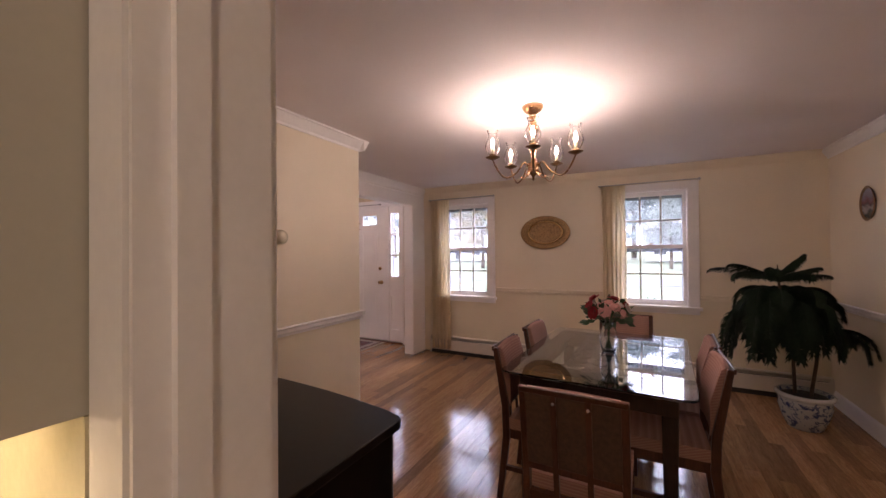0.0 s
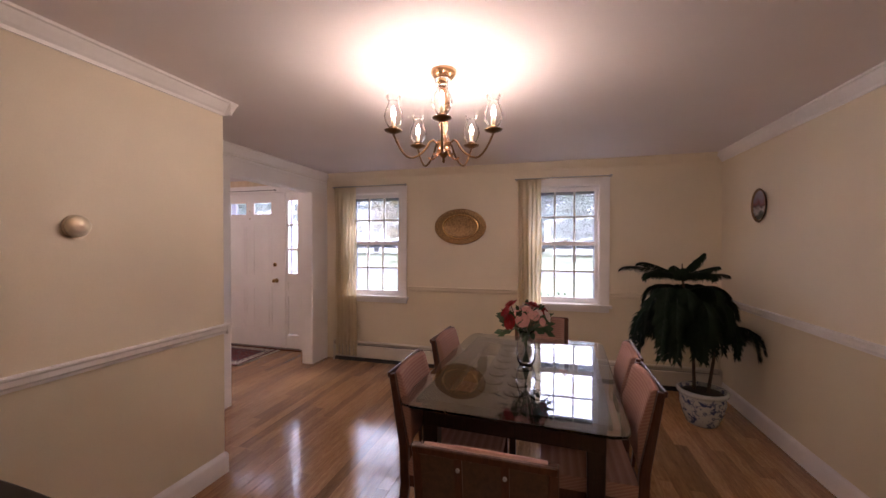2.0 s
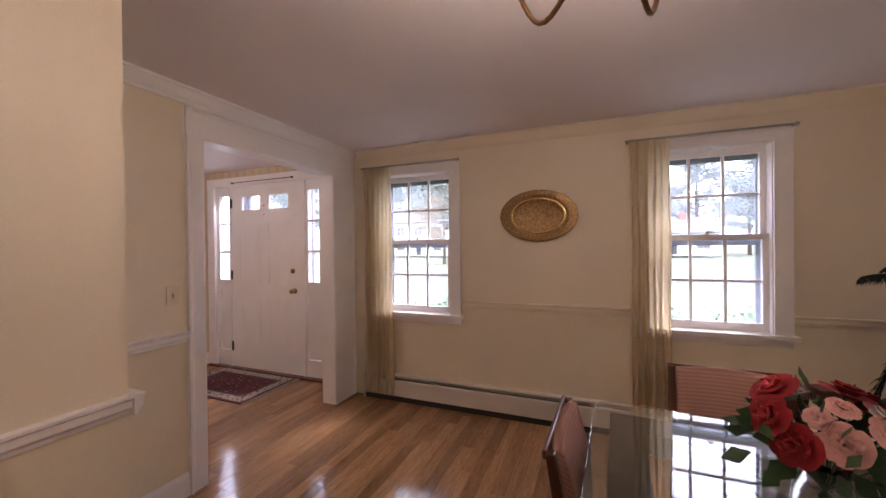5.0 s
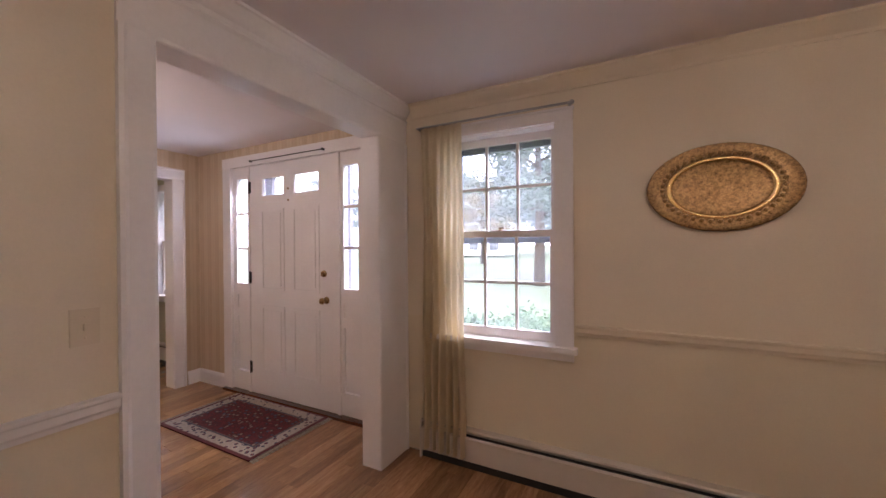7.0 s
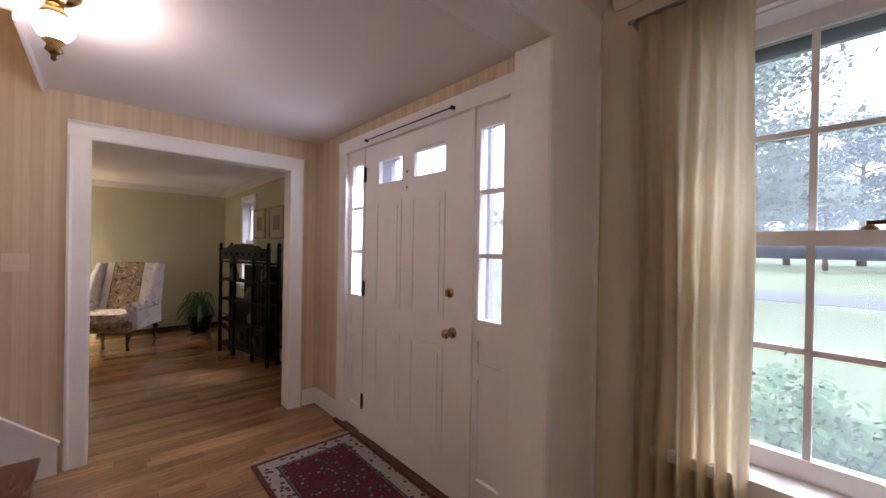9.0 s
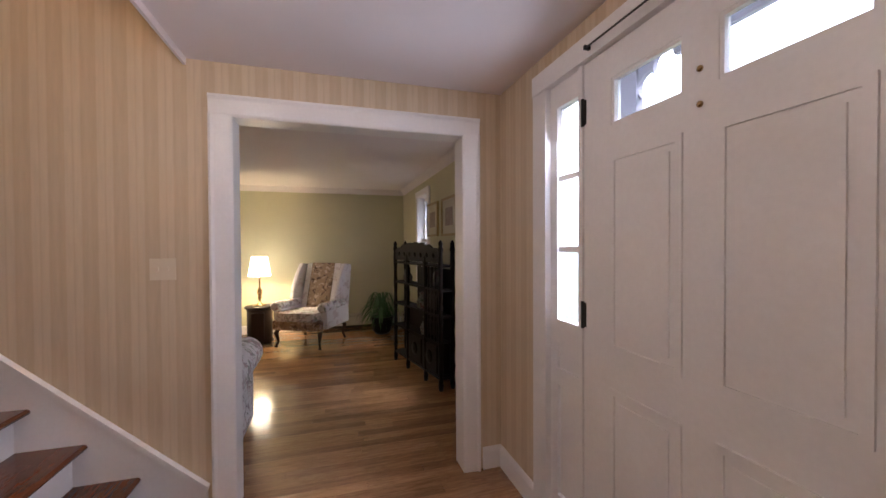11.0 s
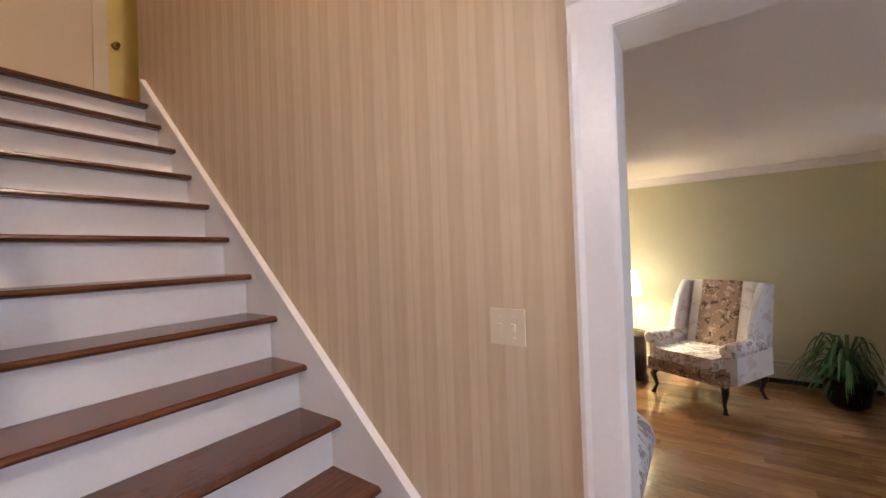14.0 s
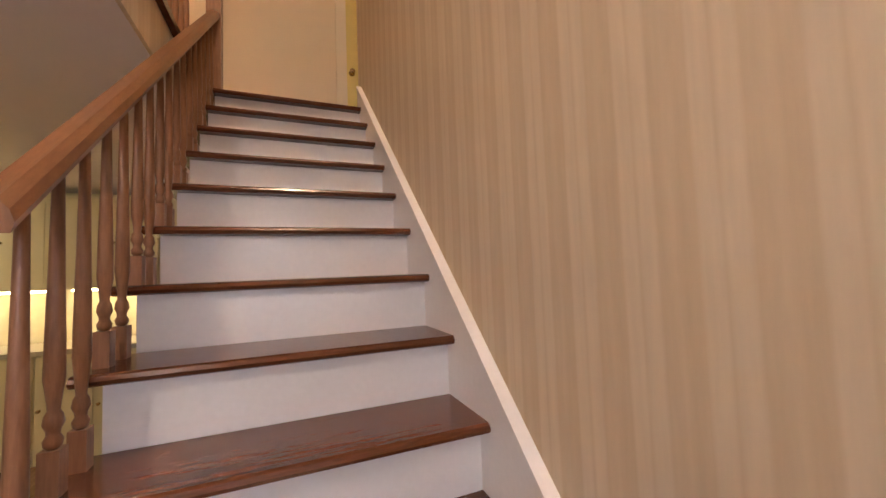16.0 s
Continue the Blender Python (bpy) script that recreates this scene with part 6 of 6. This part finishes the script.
def tree(height, spread, leaves, label, dense=70):
    t = thing("tree", label, "tree", "trees beyond the lawn")
    wood = tube(bmesh.new(), ((0, 0, 0), (0.05, 0, height * 0.25), (-0.05, 0.05, height * 0.55), (0, 0, height * 0.92)), (height * 0.024, height * 0.019, height * 0.012, 0.02), 9)
    crown = bmesh.new()
    for i in range(22):
        z = height * (0.28 + 0.62 * i / 22)
        a = 2.4 * i
        reach = spread * (1.05 - 0.75 * (i / 22) ** 1.5) * rngt.uniform(0.7, 1.1)
        tip = Vector((math.cos(a) * reach, math.sin(a) * reach, z + 0.1 * height * rngt.uniform(-0.2, 0.6)))
        root = Vector((0, 0, z))
        mid = root.lerp(tip, 0.5) + Vector((0, 0, 0.03 * height))
        tube(wood, (root, mid, tip), (height * 0.007, height * 0.004, 0.01), 5)
        for q in (0.4, 0.6, 0.8, 1.0):
            leaf_quads(crown, root.lerp(tip, q) + Vector((0, 0, 0.02 * height)), height * 0.042, 2 * dense, height * 0.0105)
    part("trunk", wood, bark, t)
    part("crown", crown, leaves, t)
    return t


big = tree(13.0, 3.8, leaf_a, "tall dark green tree on the lawn", 90)
big.matrix_basis = pose(-5.6, 23, -0.75)
other = tree(10.0, 4.2, leaf_b, "tree with yellowing leaves beyond the lawn", 80)
other.matrix_basis = pose(-17, 44, -0.75)
# distance haze is put into the leaf colour: paler and bluer than nearer trees
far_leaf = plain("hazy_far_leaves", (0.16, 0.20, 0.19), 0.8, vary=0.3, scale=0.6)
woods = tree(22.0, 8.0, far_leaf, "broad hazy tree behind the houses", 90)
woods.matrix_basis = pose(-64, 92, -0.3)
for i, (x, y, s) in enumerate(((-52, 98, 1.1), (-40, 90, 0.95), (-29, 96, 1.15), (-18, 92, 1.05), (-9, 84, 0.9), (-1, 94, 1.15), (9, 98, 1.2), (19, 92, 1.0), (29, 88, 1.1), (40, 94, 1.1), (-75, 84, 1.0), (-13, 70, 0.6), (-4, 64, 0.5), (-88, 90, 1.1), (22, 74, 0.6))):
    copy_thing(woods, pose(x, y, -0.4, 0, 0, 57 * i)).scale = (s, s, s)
copy_thing(big, pose(3.2, 48, -0.7, 0, 0, 80)).scale = (0.7, 0.7, 0.7)
for i, (x, y, w) in enumerate(((-2.9, 7.35, 0.6), (-2.1, 7.25, 0.65), (-1.3, 7.4, 0.6), (-0.5, 7.3, 0.55), (0.4, 7.35, 0.5), (1.2, 7.3, 0.5))):
    sh = thing("shrub", "leafy green shrub under the window", "shrub", "shrubs along the house front", m=pose(x, y, -0.56))
    body, stems = bmesh.new(), bmesh.new()
    for j in range(26):
        a, r = 2.4 * j, w * math.sqrt((j + 0.5) / 26) * 0.8
        top = 1.12 * (1 - 0.45 * (r / w) ** 2) * rngt.uniform(0.75, 1.1)
        tip = Vector((math.cos(a) * r, math.sin(a) * r, top))
        tube(stems, ((0.1 * math.cos(a), 0.1 * math.sin(a), 0), tip * 0.6, tip), (0.012, 0.008, 0.003), 4)
        leaf_quads(body, tip, 0.085, 60, 0.034)
        leaf_quads(body, tip * 0.78, 0.10, 40, 0.034)
    part("stems", stems, bark, sh)
    part("leaves", body, shrub_leaf, sh)

# ---- oak strip floor, laid from front to back ----
BOARD = 0.0762
rng = random.Random(7)
floor = thing("floor", "glossy oak strip floor running front to back", "floor", kind="structure")
lengths = (0.75, 0.95, 1.2, 1.5)
strip = {}
for size in lengths:
    bm = box(bmesh.new(), 0.0004, 0.0005, -0.018, BOARD - 0.0004, size - 0.0005, 0)
    top = [e for e in bm.edges if all(v.co.z > -0.001 for v in e.verts)]
    bmesh.ops.bevel(bm, geom=top, offset=0.0008, segments=1, affect="EDGES")
    strip[size] = meshed("board", bm, oak)
near, rest = [], bmesh.new()
x = LIV_W + 0.002
while x < RIGHT - 0.002:
    first = 0.70 if x < LIV_E - 0.06 else -0.96
    last = LIV_Y - 0.004 if x < LIV_E - 0.06 else HALL_Y - 0.004 if x < DIN - 0.06 else WIN_Y - 0.004
    y = first - rng.uniform(0, 0.7)
    while y < last - 0.02:
        size = rng.choice(lengths)
        if y < first or y + size > last:
            box(rest, x + 0.0004, max(y, first) + 0.0005, -0.018, x + BOARD - 0.0004, min(y + size, last) - 0.0005, 0)
        elif -4.6 < x < -0.3 and 2.4 < y < 5.6 and len(near) < 300 or (-6.6 < x < -5.0 and 4.0 < y < 5.6 and len(near) < 300):
            b = part("board", strip[size], oak, floor)
            b.location = (x, y, 0)
            near.append(b)
        else:
            box(rest, x + 0.0004, y + 0.0005, -0.018, x + BOARD - 0.0004, y + size - 0.0005, 0)
        y += size
    x += BOARD
tagged(part("floor_boards", rest, oak, floor), kind="stuff")
